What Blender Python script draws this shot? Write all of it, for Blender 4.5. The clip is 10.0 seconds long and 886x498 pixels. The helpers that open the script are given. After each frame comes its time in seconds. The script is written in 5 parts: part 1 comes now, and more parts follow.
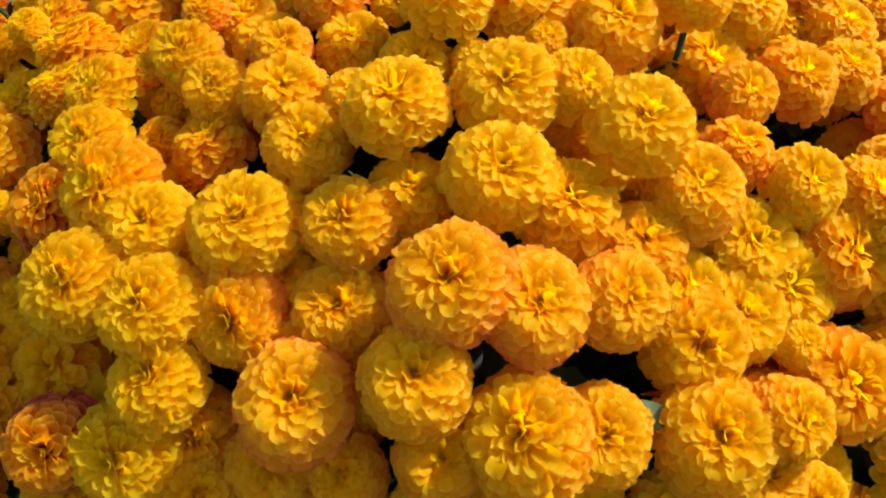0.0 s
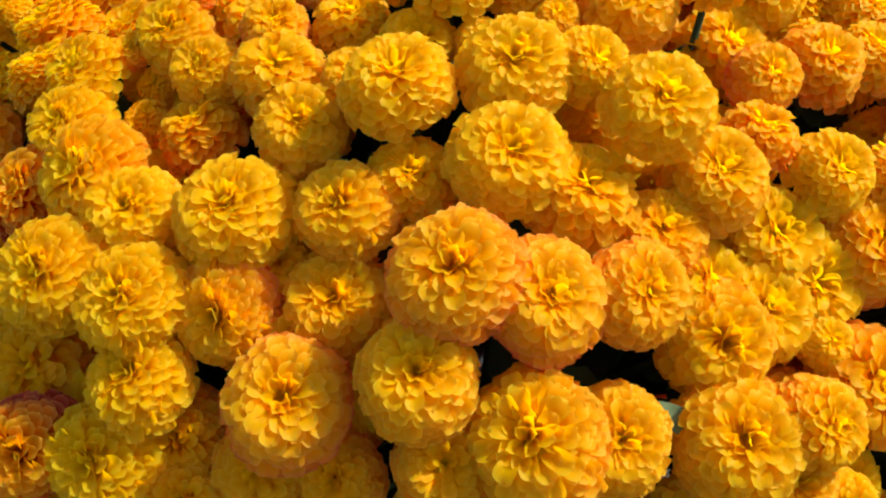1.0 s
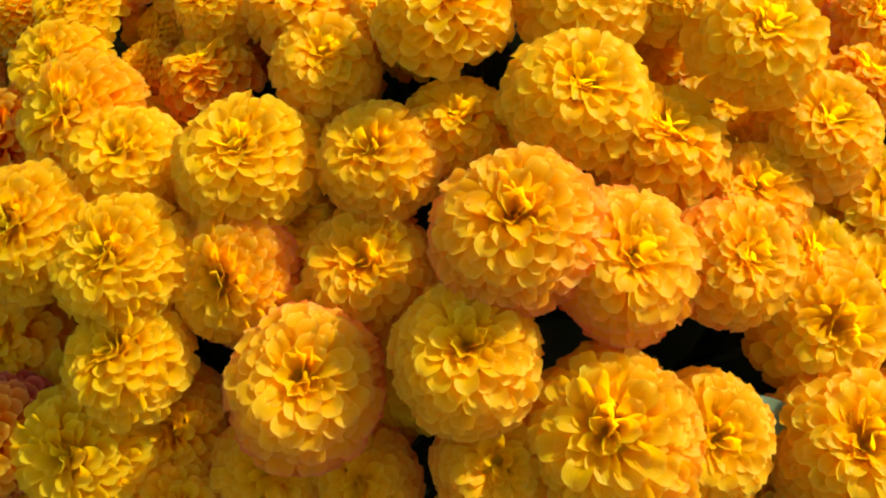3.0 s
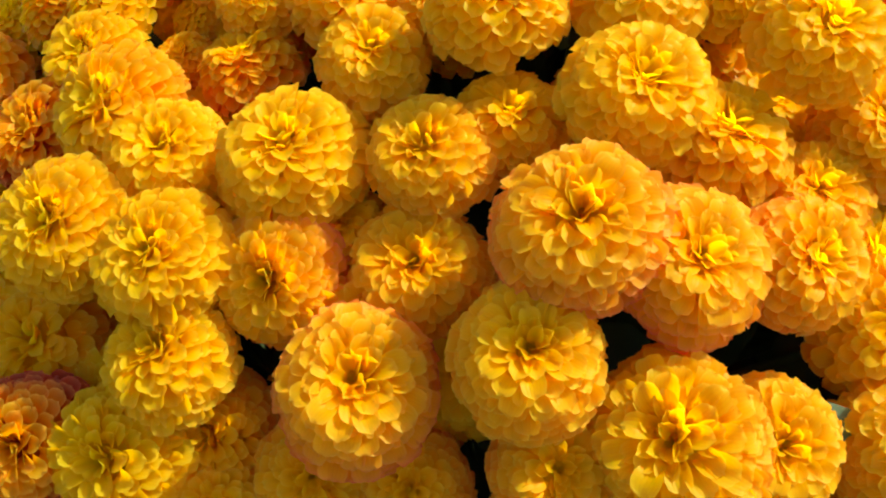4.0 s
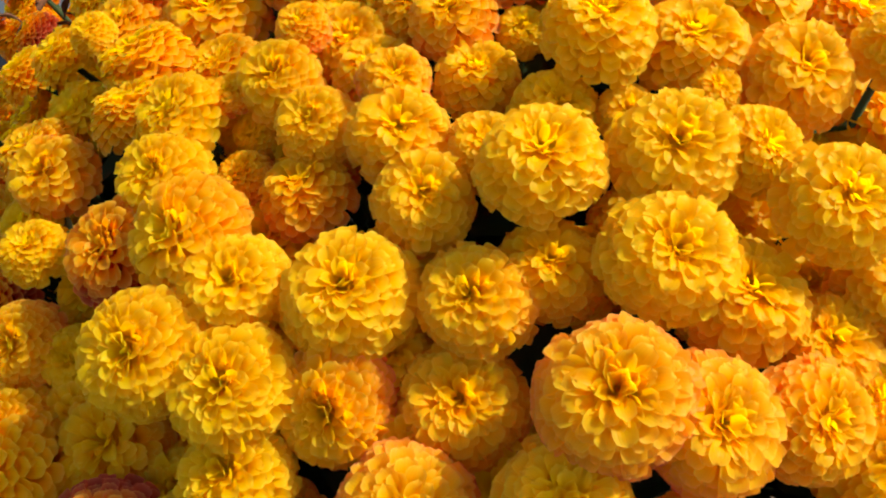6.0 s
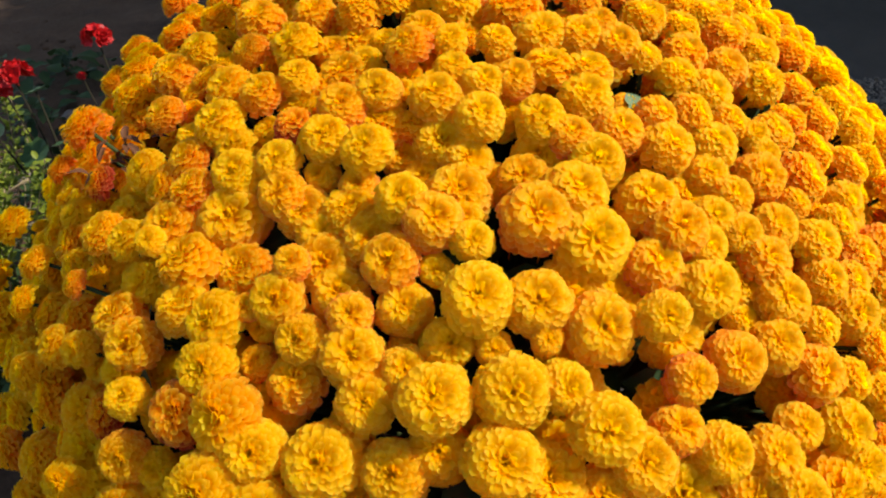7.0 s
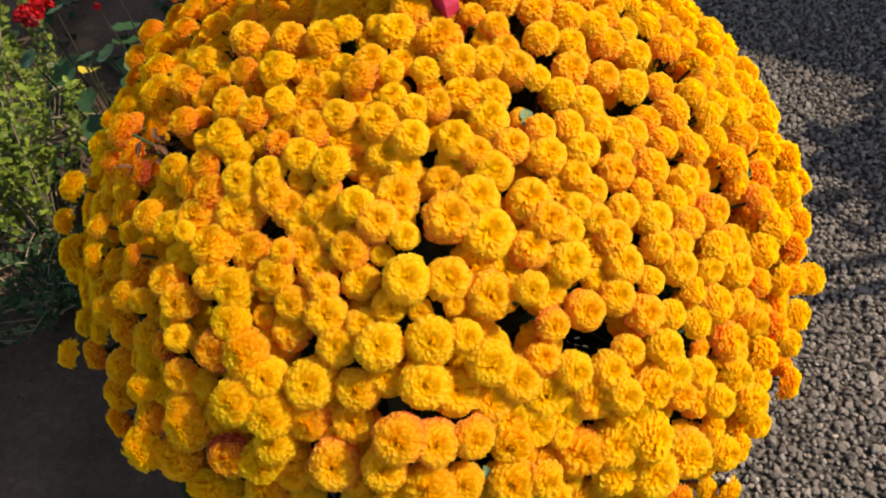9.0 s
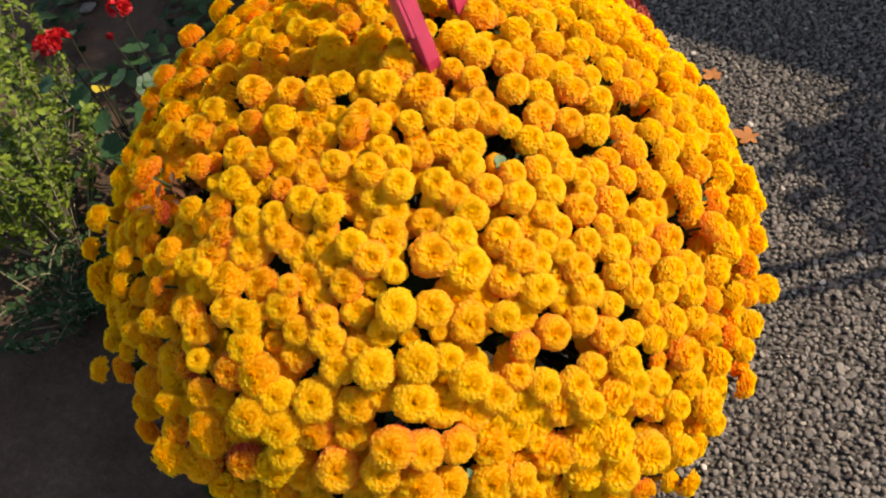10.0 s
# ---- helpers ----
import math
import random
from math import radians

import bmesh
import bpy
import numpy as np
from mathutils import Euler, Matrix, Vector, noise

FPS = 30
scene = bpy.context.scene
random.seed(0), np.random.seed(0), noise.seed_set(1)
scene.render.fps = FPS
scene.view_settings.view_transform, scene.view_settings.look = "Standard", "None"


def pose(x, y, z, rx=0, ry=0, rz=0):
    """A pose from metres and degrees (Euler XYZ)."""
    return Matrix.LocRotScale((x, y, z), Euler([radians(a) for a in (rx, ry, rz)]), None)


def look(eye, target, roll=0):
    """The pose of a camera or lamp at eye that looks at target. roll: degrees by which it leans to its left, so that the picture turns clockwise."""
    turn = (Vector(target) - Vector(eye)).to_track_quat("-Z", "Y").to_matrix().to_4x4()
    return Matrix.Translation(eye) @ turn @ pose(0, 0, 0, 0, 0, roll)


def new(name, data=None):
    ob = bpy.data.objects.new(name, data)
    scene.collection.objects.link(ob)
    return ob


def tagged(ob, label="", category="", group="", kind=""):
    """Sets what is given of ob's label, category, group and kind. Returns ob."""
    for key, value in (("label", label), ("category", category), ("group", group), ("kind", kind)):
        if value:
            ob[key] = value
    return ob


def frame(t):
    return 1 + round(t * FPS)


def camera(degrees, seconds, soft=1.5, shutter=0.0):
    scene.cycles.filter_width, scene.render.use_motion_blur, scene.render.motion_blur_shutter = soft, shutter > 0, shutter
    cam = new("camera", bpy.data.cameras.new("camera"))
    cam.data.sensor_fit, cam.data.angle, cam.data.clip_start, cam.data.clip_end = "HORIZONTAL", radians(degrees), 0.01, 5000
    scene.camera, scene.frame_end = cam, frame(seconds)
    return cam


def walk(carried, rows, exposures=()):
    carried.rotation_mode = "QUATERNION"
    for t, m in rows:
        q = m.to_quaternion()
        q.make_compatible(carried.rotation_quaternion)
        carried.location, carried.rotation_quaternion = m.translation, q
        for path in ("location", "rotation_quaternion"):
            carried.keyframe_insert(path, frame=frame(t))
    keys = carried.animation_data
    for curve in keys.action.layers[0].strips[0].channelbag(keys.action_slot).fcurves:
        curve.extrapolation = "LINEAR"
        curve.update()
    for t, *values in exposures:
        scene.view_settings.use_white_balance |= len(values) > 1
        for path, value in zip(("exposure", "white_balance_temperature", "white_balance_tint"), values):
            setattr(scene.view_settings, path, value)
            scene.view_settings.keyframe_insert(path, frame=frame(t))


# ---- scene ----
cam = camera(56.0, 10.0, 2.1)
PATH = [
    (0, (0.09, 0.07, 0.764), (-0.046, 1.9, -0.032), -4.8),
    (0.5, (0.086, 0.08, 0.756), (-0.044, 1.911, -0.038), -4.6),
    (1, (0.086, 0.087, 0.751), (-0.043, 1.921, -0.035), -4.5),
    (1.5, (0.083, 0.096, 0.744), (-0.047, 1.935, -0.032), -4.3),
    (2, (0.081, 0.109, 0.733), (-0.056, 1.951, -0.032), -4.2),
    (2.5, (0.076, 0.12, 0.723), (-0.064, 1.966, -0.035), -4.0),
    (2.7, (0.073, 0.122, 0.718), (-0.068, 1.973, -0.026), -3.8),
    (4, (0.051, 0.13, 0.711), (-0.08, 1.989, -0.016), -3.0),
    (4.5, (0.041, 0.131, 0.711), (-0.102, 1.99, -0.013), -2.8),
    (5, (0.03, 0.13, 0.715), (-0.097, 1.989, -0.012), -2.2),
    (5.5, (0.035, 0.128, 0.734), (-0.094, 1.979, -0.013), -1.8),
    (6, (0.042, 0.129, 0.77), (-0.114, 1.958, -0.026), -1.7),
    (6.2, (0.043, 0.123, 0.807), (-0.123, 1.933, -0.026), -1.5),
    (7.3, (0.118, 0.06, 1.079), (-0.066, 1.585, -0.203), -2.1),
    (7.5, (0.126, 0.055, 1.102), (-0.056, 1.543, -0.222), -2.4),
    (8, (0.13, 0.042, 1.137), (-0.054, 1.464, -0.258), -2.8),
    (8.3, (0.145, 0.027, 1.169), (-0.056, 1.419, -0.254), -3.8),
    (8.5, (0.151, 0.018, 1.196), (-0.054, 1.381, -0.253), -4.2),
    (9, (0.176, 0.001, 1.262), (-0.032, 1.304, -0.241), -5.0),
    (9.5, (0.19, -0.001, 1.309), (-0.022, 1.26, -0.229), -6.0),
    (10, (0.206, -0.022, 1.376), (-0.014, 1.235, -0.164), -6.7),
]
walk(cam, [(t, look(eye, target, roll)) for t, eye, target, roll in PATH], [(0.0, 1.03, 6900, 10), (2.7, 1.15, 6900, 10), (4.5, 1.33, 6900, 10), (6.0, 1.19, 6900, 10), (6.6, 1.13, 6900, 10), (7.4, 0.91, 6900, 10), (8.1, 1.03, 6900, 10), (8.6, 1.05, 6900, 10), (10.0, 1.03, 6900, 10)])

# ---- light ----
SUN_TO = Vector((0.66, 0.06, 0.75)).normalized()
world = bpy.data.worlds.new("sky")
scene.world = world
world.use_nodes = True
wn = world.node_tree.nodes
sky = wn.new("ShaderNodeTexSky")
sky.sky_type, sky.sun_disc = "NISHITA", False
sky.sun_elevation = math.asin(SUN_TO.z)
sky.sun_rotation = math.atan2(SUN_TO.x, SUN_TO.y)
world.node_tree.links.new(sky.outputs[0], wn["Background"].inputs[0])
wn["Background"].inputs[1].default_value = 0.125
sun = new("sun", bpy.data.lights.new("sun", "SUN"))
sun.data.energy, sun.data.angle, sun.data.color = 3.55, radians(0.53), (1.0, 0.93, 0.82)
sun.matrix_world = look(SUN_TO * 10, (0, 0, 0))
scene.view_settings.exposure = 1.12
scene.cycles.diffuse_bounces = 8


# ---- materials ----
def shader(name):
    """A new material, its nodes, its links and its Principled shader."""
    m = bpy.data.materials.new(name)
    m.use_nodes = True
    nt = m.node_tree
    return m, nt, nt.nodes["Principled BSDF"]


def num(nt, op, a, b=None, clamp=False):
    """A Math node; a and b are sockets or numbers."""
    n = nt.nodes.new("ShaderNodeMath")
    n.operation, n.use_clamp = op, clamp
    for slot, value in ((0, a), (1, b)):
        if value is None:
            continue
        if isinstance(value, (int, float)):
            n.inputs[slot].default_value = value
        else:
            nt.links.new(value, n.inputs[slot])
    return n.outputs[0]


def ramp(nt, fac, stops):
    n = nt.nodes.new("ShaderNodeValToRGB")
    while len(n.color_ramp.elements) < len(stops):
        n.color_ramp.elements.new(0.5)
    for e, (at, colour) in zip(n.color_ramp.elements, stops):
        e.position, e.color = at, (*colour, 1)
    nt.links.new(fac, n.inputs[0])
    return n.outputs[0]


def blend(nt, fac, a, b, mode="MIX"):
    n = nt.nodes.new("ShaderNodeMix")
    n.data_type, n.blend_type = "RGBA", mode
    for slot, value in ((0, fac), (6, a), (7, b)):
        if isinstance(value, (int, float)):
            n.inputs[slot].default_value = value
        elif isinstance(value, tuple):
            n.inputs[slot].default_value = (*value, 1)
        else:
            nt.links.new(value, n.inputs[slot])
    return n.outputs[2]


def noise_tex(nt, scale, detail=4, rough=0.6, world_space=False):
    n = nt.nodes.new("ShaderNodeTexNoise")
    n.inputs["Scale"].default_value, n.inputs["Detail"].default_value, n.inputs["Roughness"].default_value = scale, detail, rough
    at = nt.nodes.new("ShaderNodeNewGeometry").outputs["Position"] if world_space else nt.nodes.new("ShaderNodeTexCoord").outputs["Object"]
    nt.links.new(at, n.inputs["Vector"])
    return n.outputs["Fac"]


def bumped(nt, p, height, strength, distance):
    b = nt.nodes.new("ShaderNodeBump")
    b.inputs["Strength"].default_value, b.inputs["Distance"].default_value = strength, distance
    nt.links.new(height, b.inputs["Height"])
    nt.links.new(b.outputs[0], p.inputs["Normal"])
    return b


def glow_through(nt, p, colour, share):
    """Lets part of the light through a thin petal or leaf."""
    t = nt.nodes.new("ShaderNodeBsdfTranslucent")
    nt.links.new(colour, t.inputs["Color"])
    mix = nt.nodes.new("ShaderNodeMixShader")
    mix.inputs[0].default_value = share
    nt.links.new(p.outputs[0], mix.inputs[1])
    nt.links.new(t.outputs[0], mix.inputs[2])
    nt.links.new(mix.outputs[0], nt.nodes["Material Output"].inputs["Surface"])


def petal_material():
    """Petals from greenish yellow over orange to brick red, by the bloom's tone, with pinker tips."""
    m, nt, p = shader("petal")
    info = nt.nodes.new("ShaderNodeObjectInfo")
    rgb = nt.nodes.new("ShaderNodeSeparateColor")
    nt.links.new(info.outputs["Color"], rgb.inputs[0])
    own = nt.nodes.new("ShaderNodeAttribute")
    own.attribute_name = "tone"
    uv = nt.nodes.new("ShaderNodeUVMap")
    xyz = nt.nodes.new("ShaderNodeSeparateXYZ")
    nt.links.new(uv.outputs[0], xyz.inputs[0])
    across, along = xyz.outputs[0], xyz.outputs[1]
    geo = nt.nodes.new("ShaderNodeNewGeometry")
    rim = nt.nodes.new("ShaderNodeAttribute")
    rim.attribute_name = "rim"
    tone = num(nt, "ADD", rgb.outputs[0], own.outputs["Fac"])
    tone = num(nt, "MULTIPLY", tone, num(nt, "ADD", num(nt, "MULTIPLY", num(nt, "POWER", rim.outputs["Fac"], 1.6), 0.80), 0.28))
    tone = num(nt, "ADD", tone, num(nt, "MULTIPLY", num(nt, "POWER", rim.outputs["Fac"], 2.2), 0.14))
    blush = num(nt, "MULTIPLY", num(nt, "SUBTRACT", num(nt, "ADD", rgb.outputs[1], own.outputs["Fac"]), 0.05), num(nt, "ADD", num(nt, "MULTIPLY", num(nt, "POWER", rim.outputs["Fac"], 1.5), 0.95), 0.12), clamp=True)
    tone = num(nt, "ADD", tone, num(nt, "MULTIPLY", num(nt, "SUBTRACT", geo.outputs["Random Per Island"], 0.5), 0.16))
    spots = noise_tex(nt, 60, 3)
    tone = num(nt, "ADD", tone, num(nt, "MULTIPLY", num(nt, "SUBTRACT", spots, 0.5), 0.22), clamp=True)
    body = ramp(nt, tone, ((0.0, (0.94, 0.75, 0.003)), (0.3, (0.95, 0.60, 0.003)), (0.6, (0.94, 0.385, 0.003)), (0.85, (0.86, 0.25, 0.010)), (1.0, (0.60, 0.07, 0.022))))
    # pink blush of the tips; their paleness also puts rim highlights into the colour
    tip_colour = ramp(nt, blush, ((0.0, (0.98, 0.86, 0.05)), (0.35, (0.97, 0.72, 0.09)), (0.7, (0.94, 0.45, 0.13)), (1.0, (0.88, 0.24, 0.13))))
    edge = num(nt, "ABSOLUTE", num(nt, "SUBTRACT", across, 0.5))
    fac = num(nt, "ADD", num(nt, "MULTIPLY", num(nt, "POWER", along, 10.0), 0.95), num(nt, "MULTIPLY", num(nt, "MULTIPLY", num(nt, "POWER", num(nt, "MULTIPLY", edge, 2.0), 6.0), 0.8), num(nt, "POWER", along, 2.0)), clamp=True)
    colour = blend(nt, fac, body, tip_colour)
    # fine lengthwise veins
    vein = num(nt, "SINE", num(nt, "MULTIPLY", across, 44.0))
    colour = blend(nt, num(nt, "MULTIPLY", num(nt, "ADD", vein, 1.0), 0.05), colour, (0.72, 0.30, 0.01))
    nt.links.new(colour, p.inputs["Base Color"])
    p.inputs["Roughness"].default_value = 0.42
    p.inputs["Specular IOR Level"].default_value = 0.14
    bumped(nt, p, vein, 0.12, 0.0004)
    deep = blend(nt, 1.0, colour, (1.0, 0.80, 0.25), "MULTIPLY")
    glow_through(nt, p, deep, 0.74)
    return m


def leaf_material(name, dark, light, share=0.25, gloss=0.45):
    m, nt, p = shader(name)
    geo = nt.nodes.new("ShaderNodeNewGeometry")
    spots = noise_tex(nt, 90, 3, world_space=True)
    fac = num(nt, "ADD", num(nt, "MULTIPLY", geo.outputs["Random Per Island"], 0.7), num(nt, "MULTIPLY", spots, 0.35), clamp=True)
    colour = ramp(nt, fac, ((0.1, dark), (0.95, light)))
    nt.links.new(colour, p.inputs["Base Color"])
    p.inputs["Roughness"].default_value = gloss
    p.inputs["Specular IOR Level"].default_value = 0.2
    bumped(nt, p, spots, 0.3, 0.001)
    glow_through(nt, p, colour, share)
    return m


def rough_material(name, stops, scale, fine, rough=0.85, relief=0.004, strength=0.6):
    """A dull mineral or woody surface with stains and grain."""
    m, nt, p = shader(name)
    big, small = noise_tex(nt, scale, 5, world_space=True), noise_tex(nt, fine, 6, 0.7, world_space=True)
    fac = num(nt, "ADD", num(nt, "MULTIPLY", big, 0.55), num(nt, "MULTIPLY", small, 0.45), clamp=True)
    nt.links.new(ramp(nt, fac, stops), p.inputs["Base Color"])
    p.inputs["Roughness"].default_value = rough
    p.inputs["Specular IOR Level"].default_value = 0.15
    bumped(nt, p, small, strength, relief)
    return m


def stone_material():
    m, nt, p = shader("gravel_stone")
    geo = nt.nodes.new("ShaderNodeNewGeometry")
    fine = noise_tex(nt, 260, 4, world_space=True)
    body = ramp(nt, geo.outputs["Random Per Island"], ((0.0, (0.125, 0.104, 0.086)), (0.5, (0.178, 0.149, 0.124)), (0.9, (0.235, 0.198, 0.166)), (0.985, (0.28, 0.23, 0.18)), (1.0, (0.45, 0.38, 0.30))))
    colour = blend(nt, 0.8, body, ramp(nt, fine, ((0.3, (0.60, 0.58, 0.56)), (0.75, (1.0, 1.0, 1.0)))), "MULTIPLY")
    nt.links.new(colour, p.inputs["Base Color"])
    p.inputs["Roughness"].default_value = 0.92
    p.inputs["Specular IOR Level"].default_value = 0.12
    bumped(nt, p, fine, 0.6, 0.0015)
    return m


def paint_material(name, colour, rough=0.45):
    m, nt, p = shader(name)
    wear = noise_tex(nt, 35, 5)
    nt.links.new(ramp(nt, wear, ((0.25, tuple(c * 0.72 for c in colour)), (0.7, colour))), p.inputs["Base Color"])
    p.inputs["Roughness"].default_value = rough
    bumped(nt, p, noise_tex(nt, 240, 3), 0.15, 0.0006)
    return m


PETAL = petal_material()
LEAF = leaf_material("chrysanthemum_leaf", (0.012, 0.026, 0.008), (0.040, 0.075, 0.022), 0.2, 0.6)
STEM = rough_material("green_stem", ((0.2, (0.018, 0.032, 0.010)), (0.8, (0.045, 0.065, 0.020))), 30, 200, 0.8, 0.0006)
# geranium stalks: darker brown than the green stem, with their corner's shade in the colour
SHADED_STEM = rough_material("shaded_stem", ((0.2, (0.010, 0.010, 0.006)), (0.8, (0.026, 0.022, 0.012))), 30, 200, 0.9, 0.0006)
CALYX = leaf_material("calyx_green", (0.05, 0.09, 0.02), (0.10, 0.15, 0.04), 0.1)
SHRUB = leaf_material("shrub_leaf", (0.040, 0.075, 0.010), (0.24, 0.29, 0.030), 0.35)
GERANIUM = leaf_material("geranium_leaf", (0.012, 0.030, 0.010), (0.045, 0.095, 0.030), 0.2)
RED = leaf_material("red_petal", (0.30, 0.005, 0.007), (0.52, 0.012, 0.014), 0.25)
BRICK_RED = leaf_material("dull_red_petal", (0.24, 0.030, 0.025), (0.50, 0.10, 0.07), 0.2)
DRY = leaf_material("dry_leaf", (0.05, 0.02, 0.010), (0.14, 0.055, 0.02), 0.15, 0.7)
FALLEN = leaf_material("fallen_leaf", (0.28, 0.10, 0.03), (0.44, 0.17, 0.05), 0.15, 0.6)
TWIG = rough_material("dry_twig", ((0.2, (0.13, 0.10, 0.06)), (0.8, (0.36, 0.29, 0.18))), 20, 150, 0.8, 0.001)
SOIL = rough_material("garden_soil", ((0.25, (0.036, 0.020, 0.011)), (0.55, (0.086, 0.052, 0.032)), (0.85, (0.165, 0.108, 0.072))), 7, 70, 0.95, 0.012, 0.9)
TARMAC = rough_material("tarmac", ((0.2, (0.042, 0.036, 0.030)), (0.8, (0.100, 0.084, 0.070))), 4, 130, 0.9, 0.006, 0.9)
STONE = stone_material()
PINK = paint_material("pink_paint", (0.46, 0.030, 0.070))
POT = paint_material("grey_plastic", (0.085, 0.095, 0.11), 0.5)
WALL_COAT = rough_material("wall_coat", ((0.2, (0.36, 0.33, 0.29)), (0.8, (0.52, 0.48, 0.43))), 3, 60)


# ---- making meshes ----
def mesh_of(name, verts, faces, material, uvs=None, tone=None, smooth=True, rim=None):
    """A mesh from computed vertices; uvs are per vertex."""
    me = bpy.data.meshes.new(name)
    me.from_pydata([tuple(v) for v in verts], [], [tuple(f) for f in faces])
    me.materials.append(material)
    if smooth:
        me.polygons.foreach_set("use_smooth", [True] * len(me.polygons))
    if uvs is not None:
        layer = me.uv_layers.new(name="UVMap")
        at = np.zeros(len(me.loops), dtype=np.int32)
        me.loops.foreach_get("vertex_index", at)
        layer.data.foreach_set("uv", np.asarray(uvs, dtype=np.float32)[at].ravel())
    if tone is not None:
        me.attributes.new("tone", "FLOAT", "POINT").data.foreach_set("value", np.asarray(tone, dtype=np.float32))
    if rim is not None:
        me.attributes.new("rim", "FLOAT", "POINT").data.foreach_set("value", np.asarray(rim, dtype=np.float32))
    me.update()
    return me


def part(name, mesh, parent, label="", m=None, kind=""):
    """Links a mesh as one part under a thing or a part; m is its pose in the parent's space."""
    ob = new(name, mesh)
    ob.parent = parent
    ob.matrix_basis = m if m is not None else Matrix()
    return tagged(ob, label=label, kind=kind)


def thing(name, at, label, category, group="", kind=""):
    ob = new(name)
    ob.empty_display_size = 0.05
    ob.matrix_basis = at if isinstance(at, Matrix) else Matrix.Translation(at)
    return tagged(ob, label, category, group, kind)


class Heap:
    """Gathers many small pieces into one mesh."""

    def __init__(self):
        self.verts, self.faces, self.uvs, self.tones, self.rims, self.count = [], [], [], [], [], 0

    def add(self, verts, faces, uvs=None, tone=0.0, rim=0.0):
        self.verts.append(np.asarray(verts, dtype=float))
        self.faces += [tuple(i + self.count for i in f) for f in faces]
        self.uvs.append(np.zeros((len(verts), 2)) if uvs is None else np.asarray(uvs))
        self.tones.append(np.full(len(verts), tone))
        self.rims.append(rim if isinstance(rim, np.ndarray) else np.full(len(verts), rim))
        self.count += len(verts)

    def mesh(self, name, material, tone=False, smooth=True):
        return mesh_of(name, np.concatenate(self.verts), self.faces, material, np.concatenate(self.uvs), np.concatenate(self.tones) if tone else None, smooth, np.concatenate(self.rims) if max(r.max() for r in self.rims) > 0 else None)


def moved(verts, m):
    a = np.array(m)
    return np.asarray(verts) @ a[:3, :3].T + a[:3, 3]


def tube(path, radii, sides=6):
    """A round tapered tube along a path of points."""
    path = [Vector(q) for q in path]
    verts, faces = [], []
    for i, q in enumerate(path):
        ahead = (path[min(i + 1, len(path) - 1)] - path[max(i - 1, 0)]).normalized()
        side = ahead.orthogonal().normalized() if i == 0 else (side - ahead * side.dot(ahead)).normalized()
        other = ahead.cross(side)
        for k in range(sides):
            a = 2 * math.pi * k / sides
            verts.append(q + (side * math.cos(a) + other * math.sin(a)) * radii[i])
    for i in range(len(path) - 1):
        for k in range(sides):
            n = (k + 1) % sides
            faces.append((i * sides + k, i * sides + n, (i + 1) * sides + n, (i + 1) * sides + k))
    faces.append(tuple(range(sides))[::-1])
    faces.append(tuple((len(path) - 1) * sides + k for k in range(sides)))
    return verts, faces


def lathe(profile, sides=48):
    """Turns a closed profile of (radius, height) round the z axis."""
    verts = [(r * math.cos(2 * math.pi * k / sides), r * math.sin(2 * math.pi * k / sides), z) for r, z in profile for k in range(sides)]
    n, faces = len(profile), []
    for i in range(n):
        j = (i + 1) % n
        for k in range(sides):
            q = (k + 1) % sides
            faces.append((i * sides + k, i * sides + q, j * sides + q, j * sides + k))
    return verts, faces


def sheet_leaf(length, width, lobes=0, fold=0.25, droop=0.2, rows=7):
    """A leaf along +y from its base at the origin, folded at the midrib, with a lobed edge."""
    verts, uvs, faces = [], [], []
    for i in range(rows + 1):
        s = i / rows
        w = width * 0.5 * (math.sin(math.pi * min(1, s * 0.93 + 0.05)) ** 0.8)
        if lobes:
            w *= 0.72 + 0.42 * abs(math.sin(math.pi * lobes * s))
        if i == rows:
            w = 0.0
        z = -droop * length * s * s
        for k in (-1, -0.55, 0, 0.55, 1):
            verts.append((k * w, s * length, z + fold * abs(k) * w + 0.05 * width * math.sin(9 * s + 3 * k)))
            uvs.append((k * 0.5 + 0.5, s))
    for i in range(rows):
        for k in range(4):
            a = i * 5 + k
            faces.append((a, a + 1, a + 6, a + 5))
    return verts, faces, uvs


# ---- the ground ----
def ground_sheet():
    """One sheet to the horizon: dark tarmac, finer near the plant."""
    edges = [-400, -60, -12, -4] + [round(-2 + 0.1 * i, 3) for i in range(51)] + [5, 12, 60, 400]
    n = len(edges)
    verts = []
    for y in edges:
        for x in edges:
            near = max(abs(x), abs(y)) < 3
            verts.append((x, y, (noise.noise((x * 3, y * 3, 0)) * 0.004 - 0.004) if near else -0.004))
    faces = [(j * n + i, j * n + i + 1, (j + 1) * n + i + 1, (j + 1) * n + i) for j in range(n - 1) for i in range(n - 1)]
    ob = new("ground", mesh_of("ground", verts, faces, TARMAC))
    tagged(ob, "dark grey tarmac ground with loose gravel on it", "ground", kind="structure")


def bed_edge(y):
    """Where the soil of the bed meets the gravel."""
    return -0.16 + 0.05 * math.sin(2.3 * y + 0.5) + 0.02 * math.sin(9 * y)


